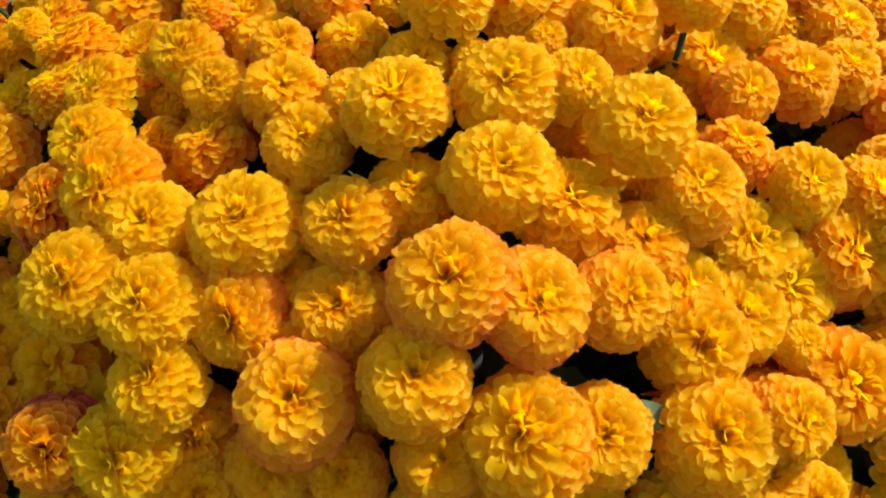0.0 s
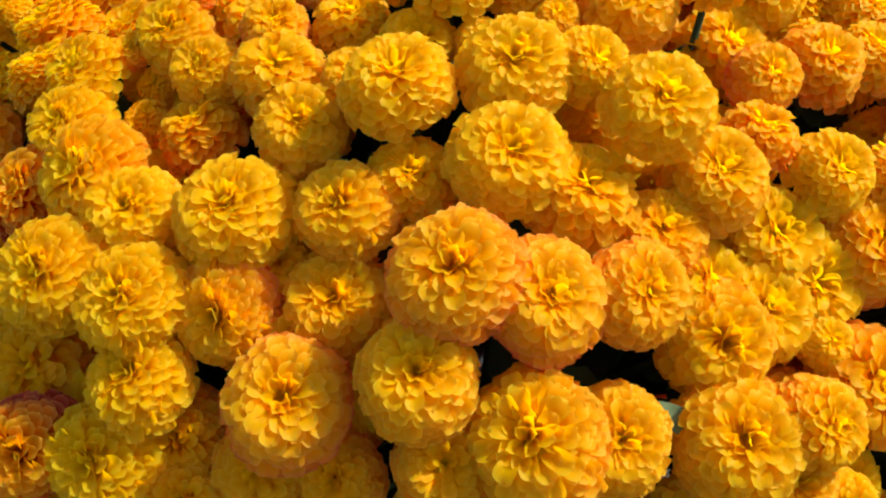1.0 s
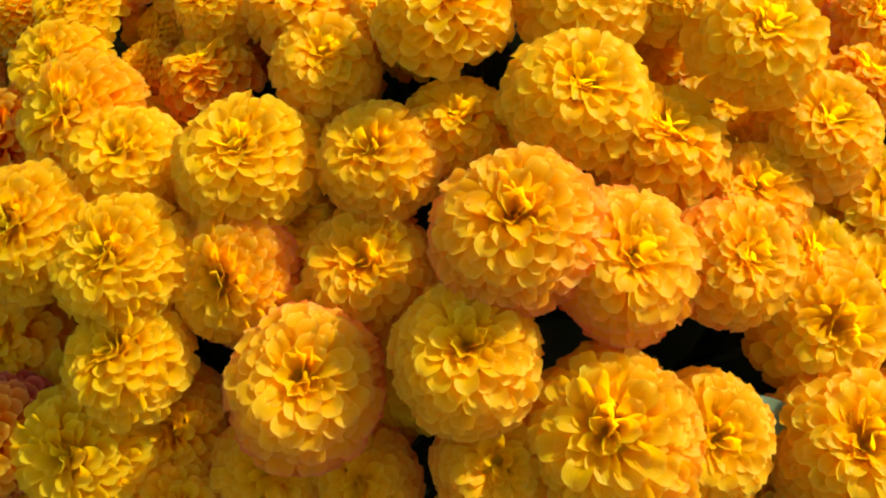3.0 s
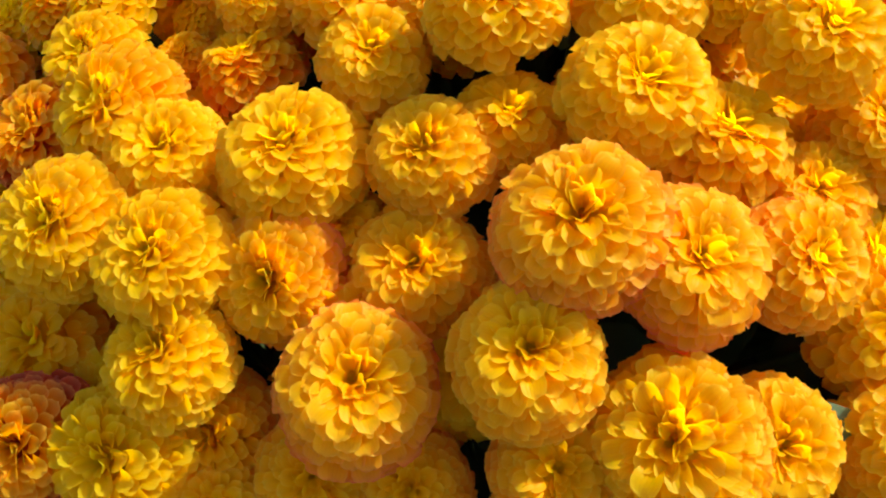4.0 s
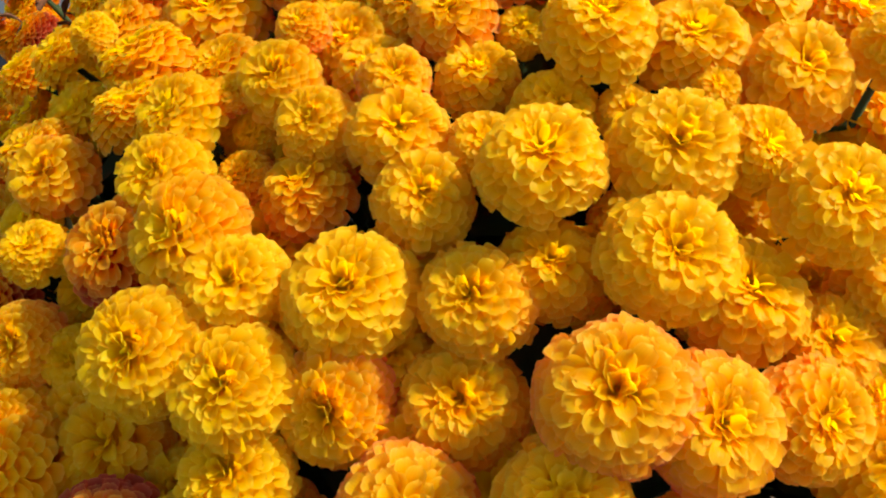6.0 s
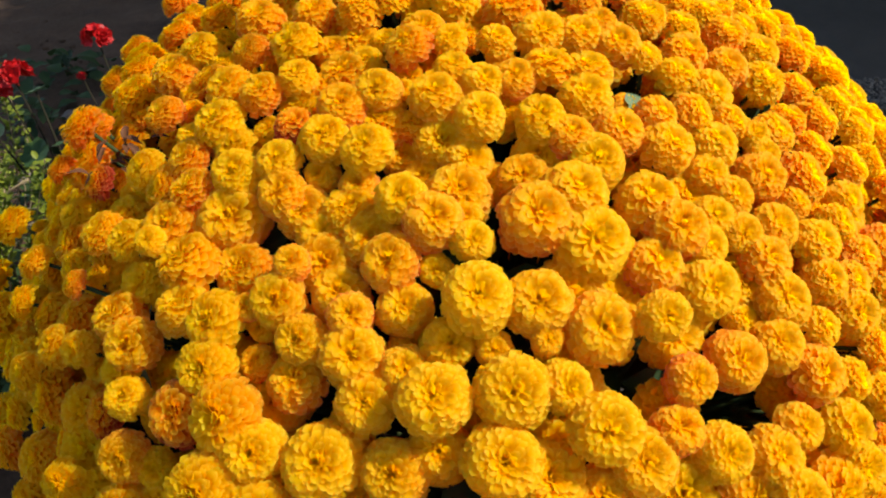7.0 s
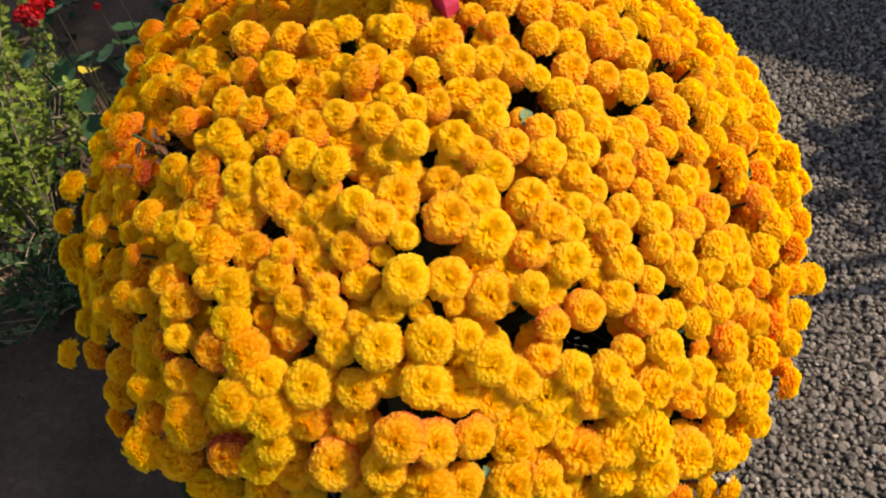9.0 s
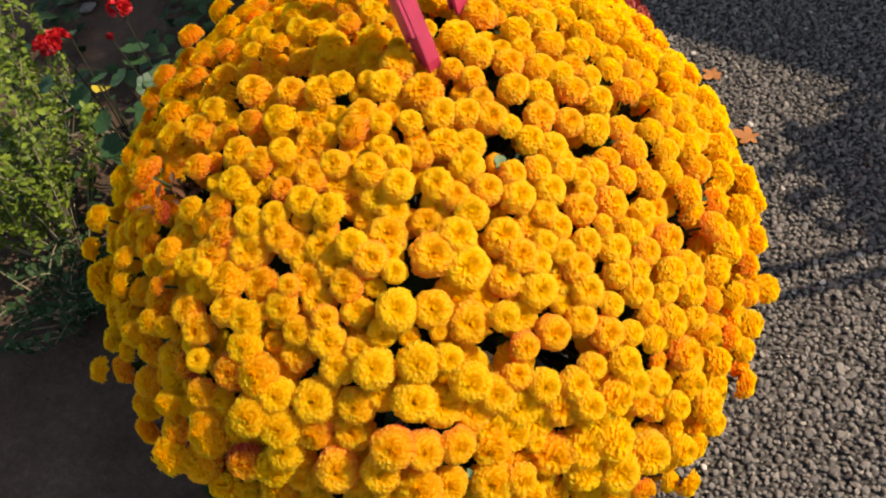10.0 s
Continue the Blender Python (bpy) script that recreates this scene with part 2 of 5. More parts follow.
def soil_bed():
    """Flower bed beside the tarmac: heaped dark soil with clods."""
    xs, ys, verts = 60, 90, []
    for j in range(ys + 1):
        y = -1.2 + 5.2 * j / ys
        for i in range(xs + 1):
            edge = bed_edge(y)
            x = edge - 3.2 * (1 - i / xs) ** 1.5
            rise = min(1, (edge - x) / 0.18)
            z = 0.045 * rise + 0.016 * noise.noise((x * 6, y * 6, 2)) * rise + 0.008 * noise.noise((x * 24, y * 24, 5)) * rise
            verts.append((x, y, z - 0.006 * (1 - rise)))
    faces = [(j * (xs + 1) + i, j * (xs + 1) + i + 1, (j + 1) * (xs + 1) + i + 1, (j + 1) * (xs + 1) + i) for j in range(ys) for i in range(xs)]
    ob = new("flower_bed", mesh_of("flower_bed", verts, faces, SOIL))
    tagged(ob, "bed of dark brown garden soil with clods", "flower bed", kind="structure")


def pebble(rng, size):
    """A broken stone: an uneven icosahedron."""
    g = (1 + 5 ** 0.5) / 2
    base = np.array([(-1, g, 0), (1, g, 0), (-1, -g, 0), (1, -g, 0), (0, -1, g), (0, 1, g), (0, -1, -g), (0, 1, -g), (g, 0, -1), (g, 0, 1), (-g, 0, -1), (-g, 0, 1)]) / 1.9
    faces = [(0, 11, 5), (0, 5, 1), (0, 1, 7), (0, 7, 10), (0, 10, 11), (1, 5, 9), (5, 11, 4), (11, 10, 2), (10, 7, 6), (7, 1, 8), (3, 9, 4), (3, 4, 2), (3, 2, 6), (3, 6, 8), (3, 8, 9), (4, 9, 5), (2, 4, 11), (6, 2, 10), (8, 6, 7), (9, 8, 1)]
    shape = base * rng.uniform(0.62, 1.12, (12, 1)) * np.array([1, rng.uniform(0.6, 1), rng.uniform(0.34, 0.62)])
    return shape * size * 0.5, faces


def gravel():
    """Loose broken stones over the tarmac that the walk looks down on."""
    rng = np.random.default_rng(4)
    kinds = [pebble(rng, 1.0) for _ in range(24)]
    heap = Heap()
    step = 0.0098
    for i in range(int(1.35 / step)):
        for j in range(int(2.1 / step)):
            x, y = 0.1 + step * (i + rng.uniform(0, 1)), 0.25 + step * (j + rng.uniform(0, 1))
            if x < bed_edge(y) + 0.02 or (x < 0.36 and 0.4 < y < 1.3) or x > 0.62 + 0.32 * y or (y < 0.5 and x < 0.36) or (y > 1.3 and x < 0.25):
                continue
            size = float(np.clip(rng.lognormal(-4.38, 0.26), 0.007, 0.024))
            verts, faces = kinds[rng.integers(24)]
            turn = Euler(rng.uniform(0, 6.28, 3) * (0.12, 0.12, 1)).to_matrix().to_4x4()
            heap.add(moved(verts * size, Matrix.Translation((x, y, size * 0.18 + rng.uniform(-0.002, 0.002))) @ turn), faces)
    ob = new("gravel", heap.mesh("gravel", STONE, smooth=False))
    tagged(ob, "loose dark grey broken gravel stones on tarmac", "gravel", kind="stuff")


def soil_clods():
    rng = np.random.default_rng(9)
    heap = Heap()
    for _ in range(1500):
        y = rng.uniform(-0.2, 2.6)
        x = bed_edge(y) - rng.uniform(0.0, 1.4)
        size = float(np.clip(rng.lognormal(-4.4, 0.5), 0.005, 0.04))
        verts, faces = pebble(rng, size)
        heap.add(moved(verts, Matrix.Translation((x, y, 0.043 * min(1, (bed_edge(y) - x) / 0.18))) @ Matrix.Rotation(rng.uniform(0, 6.28), 4, "Z")), faces)
    ob = new("soil_clods", heap.mesh("soil_clods", SOIL))
    tagged(ob, "crumbs and clods of dark garden soil", "soil", kind="stuff")


def shade_wall():
    """Unseen plain plastered wall at the back, added to shade the far tarmac."""
    bm = bmesh.new()
    bmesh.ops.create_cube(bm, size=1)
    bmesh.ops.scale(bm, vec=(9.0, 0.2, 3.0), verts=bm.verts)
    bmesh.ops.bevel(bm, geom=bm.edges, offset=0.01, segments=2, affect="EDGES")
    me = bpy.data.meshes.new("wall_north")
    bm.to_mesh(me)
    bm.free()
    me.materials.append(WALL_COAT)
    ob = new("wall_north", me)
    ob.matrix_basis = pose(3.40 - 0.894 * 3.4, 2.07 + 0.447 * 3.4, 1.5, 0, 0, -26.5)
    tagged(ob, "unseen plain plastered wall added to shade the far tarmac", "wall", kind="structure")


ground_sheet()
soil_bed()
soil_clods()
gravel()
shade_wall()


# ---- the chrysanthemum ----
MID = Vector((0.048, 0.772, 0.347))
HALF = Vector((0.493, 0.535, 0.483))
BASE = Vector((0.048, 0.772, 0.0))
RINGS = 13
OPEN, LOWEST = radians(13), radians(120)  # polar angles of the heart's first petals and of the skirt's last
# share of the length and of the width, from the foot of a petal to its round tip
PETAL_STEPS = {
    6: ((0, 0.42), (0.40, 0.74), (0.62, 0.95), (0.78, 1.0), (0.90, 0.86), (0.97, 0.56), (1.0, 0.24)),
    5: ((0, 0.42), (0.50, 0.84), (0.74, 1.0), (0.89, 0.88), (0.97, 0.56), (1.0, 0.24)),
    4: ((0, 0.48), (0.55, 0.92), (0.80, 1.0), (0.95, 0.66), (1.0, 0.26)),
    3: ((0, 0.55), (0.58, 0.98), (0.88, 0.90), (1.0, 0.36)),
    2: ((0, 0.5), (0.68, 1.0), (1.0, 0.5)),
}


def polar(share):
    """Polar angle below which that share of a bloom's petals ends, spread evenly over the ball."""
    return math.acos(math.cos(OPEN) - share * (math.cos(OPEN) - math.cos(LOWEST)))


def petal_shape(ring, looseness, across, along, rng, broad=1.0):
    """One petal of a ring, growing outwards in the x-z plane; ring 0 is the heart, the last one the skirt.
    Its tip lies on a ball of radius 1; at the heart it stands up and curls in, further out it is laid over like a scale."""
    k = ring / (RINGS - 1)
    angle = polar((ring + 0.5) / RINGS)
    laid = min(1.0, max(0.0, (angle - OPEN) / radians(32)))
    reach = rng.uniform(0.955, 1.045) * (0.70 + 0.30 * laid) * (1 + 0.10 * max(0.0, k - 0.55) / 0.45)
    lean = radians(8 + 44 * laid - 14 * k) + rng.normal(0, 0.07 + 0.12 * looseness)
    half = (0.086 + 0.058 * laid + 0.024 * k) * rng.uniform(0.92, 1.08) * broad
    cup, spoon = 0.66 - 0.26 * laid, 0.030 - 0.075 * laid + 0.05 * k
    tip = Vector((math.sin(angle), 0, math.cos(angle))) * reach
    foot = tip * 0.50 + Vector((-math.sin(angle) * 0.10, 0, 0))
    bend = tip - Vector((math.sin(angle + lean), 0, math.cos(angle + lean))) * 0.34
    verts, uvs, faces = [], [], []
    skew = rng.normal(0, 0.10)
    for i, (s, w) in enumerate(PETAL_STEPS[along]):
        at = foot * (1 - s) ** 2 + bend * 2 * s * (1 - s) + tip * s ** 2
        way = ((bend - foot) * (1 - s) + (tip - bend) * s).normalized()
        rise = spoon * max(0.0, (s - 0.62) / 0.38) ** 2
        for j in range(across + 1):
            c = 2 * j / across - 1
            lift = rise + cup * half * w * c * c + 0.006 * math.sin(5 * s + 4 * c + ring) + skew * half * w * c * s
            back = 0.022 * max(0.0, s - 0.9) * 10 * c * c  # the outline rounds off at the corners of the tip
            verts.append((at.x - way.z * lift - way.x * back, c * half * w, at.z + way.x * lift - way.z * back))
            uvs.append((c * 0.5 + 0.5, s))
    for i in range(along):
        for j in range(across):
            q = i * (across + 1) + j
            faces.append((q, q + 1, q + across + 2, q + across + 1))
    return verts, faces, uvs


def petal_poses(count, looseness, rng):
    """Ring and turn of every petal of a bloom, spiralling out by the golden angle."""
    out = []
    lobe, ripple = rng.uniform(0, 6.28, 2)  # no bloom is quite round
    for i in range(count):
        share = (i + 0.5) / count
        ring = min(RINGS - 1, int(share * RINGS))
        slip = polar(share) - polar((ring + 0.5) / RINGS)
        heart = max(0.0, 0.22 - share)
        loose = looseness + 1.2 * heart
        m = Matrix.Rotation(i * 2.39996 + rng.normal(0, 0.05 + 0.5 * heart), 4, "Z") @ Matrix.Rotation(slip + rng.normal(0, 0.02 + 0.05 * loose), 4, "Y")
        m = m @ Matrix.Rotation(rng.normal(0, 0.03 + 0.10 * loose), 4, "X") @ Matrix.Scale(rng.uniform(0.97 - 0.05 * loose, 1.02 + 0.04 * loose) * (1 + share * (0.05 * math.sin(2 * i * 2.39996 + lobe) + 0.03 * math.sin(5 * i * 2.39996 + ripple))), 4)
        out.append((ring, Matrix.Translation((0, 0, -0.12)) @ m))
    return out


def bloom_mesh(name, count, looseness, across, along, seed, broad=1.0):
    """A whole pompon bloom in one mesh, radius 1, facing +z."""
    rng = np.random.default_rng(seed)
    heap = Heap()
    for ring, m in petal_poses(count, looseness, rng):
        verts, faces, uvs = petal_shape(ring, looseness, across, along, rng, broad)
        heap.add(moved(verts, m), faces, uvs, rim=ring / (RINGS - 1))
    # the dense mass of petal feet inside
    core, faces = lathe(CORE, 12)
    heap.add(np.array(core), faces, [(0.5, 0.4)] * len(core), rim=0.6)
    return heap


CORE = [(0.001, 0.26), (0.16, 0.36), (0.34, 0.42), (0.58, 0.26), (0.68, -0.08), (0.58, -0.40), (0.30, -0.62), (0.001, -0.66)]


def calyx_mesh():
    """Green cup of bracts under a bloom."""
    heap = Heap()
    for k in range(13):
        verts, faces, uvs = sheet_leaf(0.52, 0.24, 0, 0.5, -0.35, 2)
        m = Matrix.Translation((0, 0, -0.46)) @ Matrix.Rotation(k * 2.39996, 4, "Z") @ Matrix.Rotation(radians(12 + (k % 3) * 6), 4, "X")
        heap.add(moved(verts, m), faces, uvs)
    verts, faces = lathe([(0.001, -0.2), (0.28, -0.25), (0.30, -0.42), (0.15, -0.56), (0.001, -0.60)], 10)
    heap.add(verts, faces)
    return heap.mesh("calyx", CALYX)


plant = thing("chrysanthemum_plant", BASE, "domed chrysanthemum bush covered in yellow and orange pompon blooms", "flowering plant")
FULL = [bloom_mesh("bloom", n, loose, 3, 5, s).mesh("bloom", PETAL) for n, loose, s in ((192, 0.1, 1), (182, 0.35, 2), (200, 0.0, 3), (172, 0.6, 4), (188, 0.25, 5), (196, 0.15, 6))]
MEDIUM = [bloom_mesh("bloom", n, loose, 2, 4, s).mesh("bloom", PETAL) for n, loose, s in ((168, 0.1, 11), (160, 0.25, 12), (174, 0.0, 13), (150, 0.5, 14), (164, 0.15, 15), (156, 0.35, 16))]
PLAIN = [bloom_mesh("bloom", n, loose, 2, 2, s, 1.6) for n, loose, s in ((72, 0.1, 21), (66, 0.3, 22))]
CUP = calyx_mesh()
_rng = np.random.default_rng(77)


def single_petal(ring):
    """A petal mesh of its own, for the blooms that are built petal by petal."""
    verts, faces, uvs = petal_shape(ring, 0.25, 4, 6, _rng)
    return mesh_of("petal", verts, faces, PETAL, uvs, rim=[ring / (RINGS - 1)] * len(verts))


SINGLE = [[single_petal(ring) for _ in range(2)] for ring in range(RINGS)]
placed = []
stems, spare_blooms = Heap(), Heap()
turns = random.Random(5)


def outward(at):
    """The way out of the dome at a place."""
    d = Vector(at) - MID
    return Vector((d.x / HALF.x ** 2, d.y / HALF.y ** 2, d.z / HALF.z ** 2)).normalized()


def facing(at, wide, tilt=0.15):
    """Pose of a bloom there, in the plant's space: it looks out of the dome, a little upwards and aslant."""
    way = outward(at) + Vector((turns.gauss(0, tilt), turns.gauss(0, tilt), turns.gauss(0.0, tilt)))
    turn = way.to_track_quat("Z", "Y").to_matrix().to_4x4()
    flat = turns.uniform(0.82, 0.96)
    return Matrix.Translation(Vector(at) - BASE) @ turn @ Matrix.Rotation(turns.uniform(0, 6.28), 4, "Z") @ Matrix.Diagonal((wide * 0.505, wide * 0.505, wide * 0.505 * flat, 1))


def stalk(at, wide):
    """The stem that carries a bloom, from deep inside the bush."""
    top = Vector(at) - outward(at) * wide * 0.28
    deep = MID + (top - MID) * 0.62 + Vector((turns.gauss(0, 0.02), turns.gauss(0, 0.02), -0.03))
    between = (top + deep) / 2 + Vector((turns.gauss(0, 0.008), turns.gauss(0, 0.008), turns.gauss(0, 0.008)))
    verts, faces = tube([deep - BASE, between - BASE, top - BASE], [0.0026, 0.0021, 0.0016], 5)
    stems.add(verts, faces)


BODY = {"yellow": 0.04, "golden": 0.25, "orange": 0.55, "blushed": 0.44, "red": 1.5}
BLUSH = {"yellow": 0.12, "golden": 0.42, "orange": 0.72, "blushed": 1.05, "red": 1.3}
LABEL = {"yellow": "bright yellow pompon bloom", "golden": "golden yellow pompon bloom", "orange": "golden orange pompon bloom", "blushed": "orange pompon bloom with pink-red petal tips", "red": "faded brick-red pompon bloom"}


def bloom(x, y, z, wide, kind, detail=None):
    """One bloom of the plant: its place, its width and what colour it has turned."""
    at = (x, y, z)
    placed.append((x, y, z, wide))
    stalk(at, wide)
    m = facing(at, wide)
    near = y < 0.435 and z > 0.50
    colour = (BODY[kind] + turns.uniform(-0.07, 0.07), BLUSH[kind] + turns.uniform(-0.1, 0.1), 0, 1)
    label = LABEL[kind]
    if detail == "petals":
        ob = part("bloom", HEART, plant, label, m)
        ob.color = colour
        rng = np.random.default_rng(int(x * 1e4) + int(z * 1e6))
        for ring, turn in petal_poses(int(rng.integers(176, 202)), float(rng.choice((0.0, 0.15, 0.3, 0.5))), rng):
            petal = part("petal", SINGLE[ring][int(rng.integers(2))], ob, m=turn)
            petal.color = colour
    else:
        ob = part("bloom", turns.choice(FULL if near else MEDIUM), plant, label, m)
        ob.color = colour
    part("calyx", CUP, ob, "green calyx")
    return ob

HEART = mesh_of("bloom", *lathe(CORE, 14), PETAL)

def add_spare(at, wide, tone, kinds):
    """A bloom of the joined rest."""
    heap = turns.choice(kinds)
    m = facing(at, wide)
    stalk(at, wide)
    spare_blooms.add(moved(np.concatenate(heap.verts), m), heap.faces, np.concatenate(heap.uvs), tone, np.concatenate(heap.rims))

def far_bloom(x, y, z, wide, tone):
    placed.append((x, y, z, wide))
    add_spare((x, y, z), wide, BODY[tone], COARSE)


COARSE = [bloom_mesh("bloom", n, loose, 2, 2, s, 1.05) for n, loose, s in ((206, 0.0, 31), (192, 0.3, 32), (198, 0.15, 33))]
# blooms of the front, petal by petal
bloom(0.095, 0.313, 0.585, 0.046, "golden", "petals")
bloom(0.058, 0.318, 0.608, 0.040, "golden", "petals")
bloom(0.012, 0.323, 0.597, 0.045, "blushed", "petals")
bloom(0.124, 0.323, 0.576, 0.037, "golden", "petals")
bloom(0.072, 0.329, 0.639, 0.044, "blushed", "petals")
bloom(0.102, 0.334, 0.626, 0.041, "blushed", "petals")
bloom(-0.047, 0.343, 0.596, 0.040, "yellow", "petals")
bloom(0.134, 0.344, 0.621, 0.037, "orange", "petals")
bloom(-0.048, 0.352, 0.624, 0.042, "yellow", "petals")
bloom(-0.015, 0.355, 0.615, 0.040, "blushed", "petals")
bloom(0.027, 0.358, 0.616, 0.043, "orange", "petals")
bloom(-0.080, 0.360, 0.632, 0.044, "yellow", "petals")
bloom(0.031, 0.369, 0.648, 0.038, "golden", "petals")
bloom(-0.011, 0.373, 0.648, 0.046, "yellow", "petals")
bloom(-0.051, 0.377, 0.649, 0.037, "yellow", "petals")
bloom(-0.071, 0.392, 0.659, 0.046, "golden", "petals")
bloom(0.065, 0.316, 0.575, 0.034, "orange", "petals")
bloom(0.092, 0.367, 0.665, 0.042, "yellow", "petals")
bloom(0.117, 0.373, 0.648, 0.042, "golden", "petals")
bloom(0.025, 0.329, 0.560, 0.032, "orange", "petals")
bloom(0.053, 0.388, 0.689, 0.041, "yellow", "petals")
bloom(0.056, 0.381, 0.654, 0.036, "golden", "petals")
bloom(0.003, 0.374, 0.624, 0.030, "orange", "petals")
bloom(0.023, 0.349, 0.571, 0.031, "orange", "petals")
bloom(0.096, 0.394, 0.691, 0.041, "yellow", "petals")
bloom(-0.005, 0.336, 0.559, 0.038, "orange", "petals")
bloom(0.013, 0.397, 0.673, 0.036, "golden", "petals")
bloom(0.147, 0.384, 0.676, 0.040, "yellow", "petals")
bloom(0.167, 0.331, 0.567, 0.046, "golden", "petals")
bloom(0.147, 0.377, 0.629, 0.037, "orange", "petals")
bloom(-0.065, 0.336, 0.567, 0.043, "yellow", "petals")
bloom(0.003, 0.399, 0.650, 0.030, "yellow", "petals")
# blooms of the front and the crown
bloom(0.186, 0.331, 0.549, 0.034, "orange")
bloom(0.206, 0.334, 0.533, 0.031, "yellow")
bloom(0.196, 0.334, 0.571, 0.033, "golden")
bloom(-0.132, 0.335, 0.509, 0.041, "yellow")
bloom(-0.106, 0.335, 0.497, 0.034, "yellow")
bloom(-0.036, 0.336, 0.547, 0.034, "orange")
bloom(-0.095, 0.340, 0.569, 0.041, "red")
bloom(-0.038, 0.350, 0.566, 0.037, "orange")
bloom(-0.160, 0.354, 0.530, 0.048, "orange")
bloom(0.175, 0.356, 0.567, 0.027, "orange")
bloom(0.165, 0.357, 0.593, 0.042, "golden")
bloom(-0.196, 0.358, 0.534, 0.048, "yellow")
bloom(-0.140, 0.359, 0.503, 0.031, "yellow")
bloom(0.196, 0.360, 0.555, 0.040, "orange")
bloom(0.215, 0.360, 0.527, 0.036, "yellow")
bloom(-0.141, 0.361, 0.580, 0.046, "golden")
bloom(0.263, 0.366, 0.529, 0.046, "yellow")
bloom(0.227, 0.366, 0.565, 0.047, "orange")
bloom(0.184, 0.375, 0.595, 0.043, "yellow")
bloom(0.210, 0.370, 0.583, 0.022, "yellow")
bloom(0.163, 0.375, 0.604, 0.045, "yellow")
bloom(0.299, 0.371, 0.521, 0.049, "yellow")
bloom(-0.102, 0.372, 0.586, 0.043, "orange")
bloom(0.259, 0.380, 0.560, 0.050, "golden")
bloom(-0.145, 0.376, 0.588, 0.037, "golden")
bloom(0.207, 0.390, 0.599, 0.046, "yellow")
bloom(0.335, 0.383, 0.446, 0.030, "orange")
bloom(-0.192, 0.384, 0.551, 0.041, "orange")
bloom(-0.118, 0.384, 0.588, 0.039, "orange")
bloom(0.193, 0.394, 0.617, 0.045, "yellow")
bloom(0.208, 0.390, 0.563, 0.037, "orange")
bloom(0.170, 0.389, 0.646, 0.040, "golden")
bloom(0.294, 0.389, 0.558, 0.049, "yellow")
bloom(-0.123, 0.392, 0.609, 0.026, "yellow")
bloom(0.334, 0.394, 0.518, 0.049, "golden")
bloom(-0.144, 0.395, 0.614, 0.034, "orange")
bloom(0.269, 0.400, 0.585, 0.044, "yellow")
bloom(0.264, 0.397, 0.615, 0.034, "yellow")
bloom(0.236, 0.401, 0.607, 0.046, "orange")
bloom(-0.103, 0.402, 0.650, 0.040, "red")
bloom(-0.197, 0.400, 0.579, 0.031, "yellow")
bloom(-0.176, 0.401, 0.574, 0.027, "yellow")
bloom(0.125, 0.402, 0.688, 0.030, "yellow")
bloom(0.218, 0.403, 0.640, 0.034, "yellow")
bloom(0.190, 0.406, 0.656, 0.030, "orange")
bloom(0.394, 0.410, 0.409, 0.033, "yellow")
bloom(0.034, 0.411, 0.686, 0.029, "golden")
bloom(0.372, 0.412, 0.409, 0.026, "yellow")
bloom(0.292, 0.416, 0.598, 0.040, "golden")
bloom(0.250, 0.413, 0.630, 0.036, "golden")
bloom(0.003, 0.417, 0.690, 0.038, "golden")
bloom(-0.033, 0.417, 0.668, 0.036, "orange")
bloom(0.378, 0.418, 0.480, 0.038, "yellow")
bloom(-0.088, 0.418, 0.673, 0.037, "yellow")
bloom(-0.146, 0.420, 0.642, 0.028, "yellow")
bloom(0.320, 0.424, 0.578, 0.032, "orange")
bloom(0.084, 0.422, 0.695, 0.022, "golden")
bloom(0.114, 0.424, 0.703, 0.019, "golden")
bloom(0.059, 0.424, 0.697, 0.031, "yellow")
bloom(-0.030, 0.427, 0.691, 0.031, "golden")
bloom(-0.059, 0.428, 0.670, 0.023, "orange")
bloom(0.198, 0.428, 0.673, 0.030, "blushed")
bloom(-0.128, 0.429, 0.619, 0.035, "yellow")
bloom(0.267, 0.431, 0.636, 0.030, "golden")
bloom(0.144, 0.431, 0.707, 0.040, "golden")
bloom(-0.172, 0.432, 0.612, 0.033, "red")
bloom(0.312, 0.434, 0.599, 0.035, "yellow")
bloom(0.108, 0.440, 0.716, 0.040, "golden")
bloom(0.074, 0.433, 0.725, 0.041, "yellow")
bloom(-0.000, 0.434, 0.706, 0.027, "blushed")
bloom(0.398, 0.434, 0.463, 0.031, "yellow")
bloom(0.178, 0.434, 0.715, 0.029, "yellow")
bloom(0.364, 0.435, 0.500, 0.031, "golden")
bloom(-0.156, 0.437, 0.647, 0.027, "yellow")
bloom(0.340, 0.438, 0.545, 0.033, "orange")
bloom(-0.087, 0.440, 0.691, 0.038, "yellow")
bloom(0.365, 0.440, 0.543, 0.033, "yellow")
bloom(-0.146, 0.443, 0.666, 0.036, "orange")
bloom(0.339, 0.445, 0.583, 0.032, "yellow")
bloom(0.030, 0.445, 0.704, 0.033, "golden")
bloom(0.226, 0.445, 0.674, 0.036, "orange")
bloom(-0.059, 0.445, 0.683, 0.019, "golden")
bloom(0.302, 0.446, 0.621, 0.037, "yellow")
bloom(-0.067, 0.446, 0.698, 0.019, "orange")
bloom(-0.048, 0.448, 0.703, 0.035, "golden")
bloom(-0.217, 0.448, 0.564, 0.035, "orange")
bloom(-0.110, 0.453, 0.689, 0.037, "golden")
bloom(0.158, 0.454, 0.673, 0.023, "orange")
bloom(-0.011, 0.456, 0.703, 0.037, "blushed")
bloom(-0.195, 0.459, 0.643, 0.026, "golden")
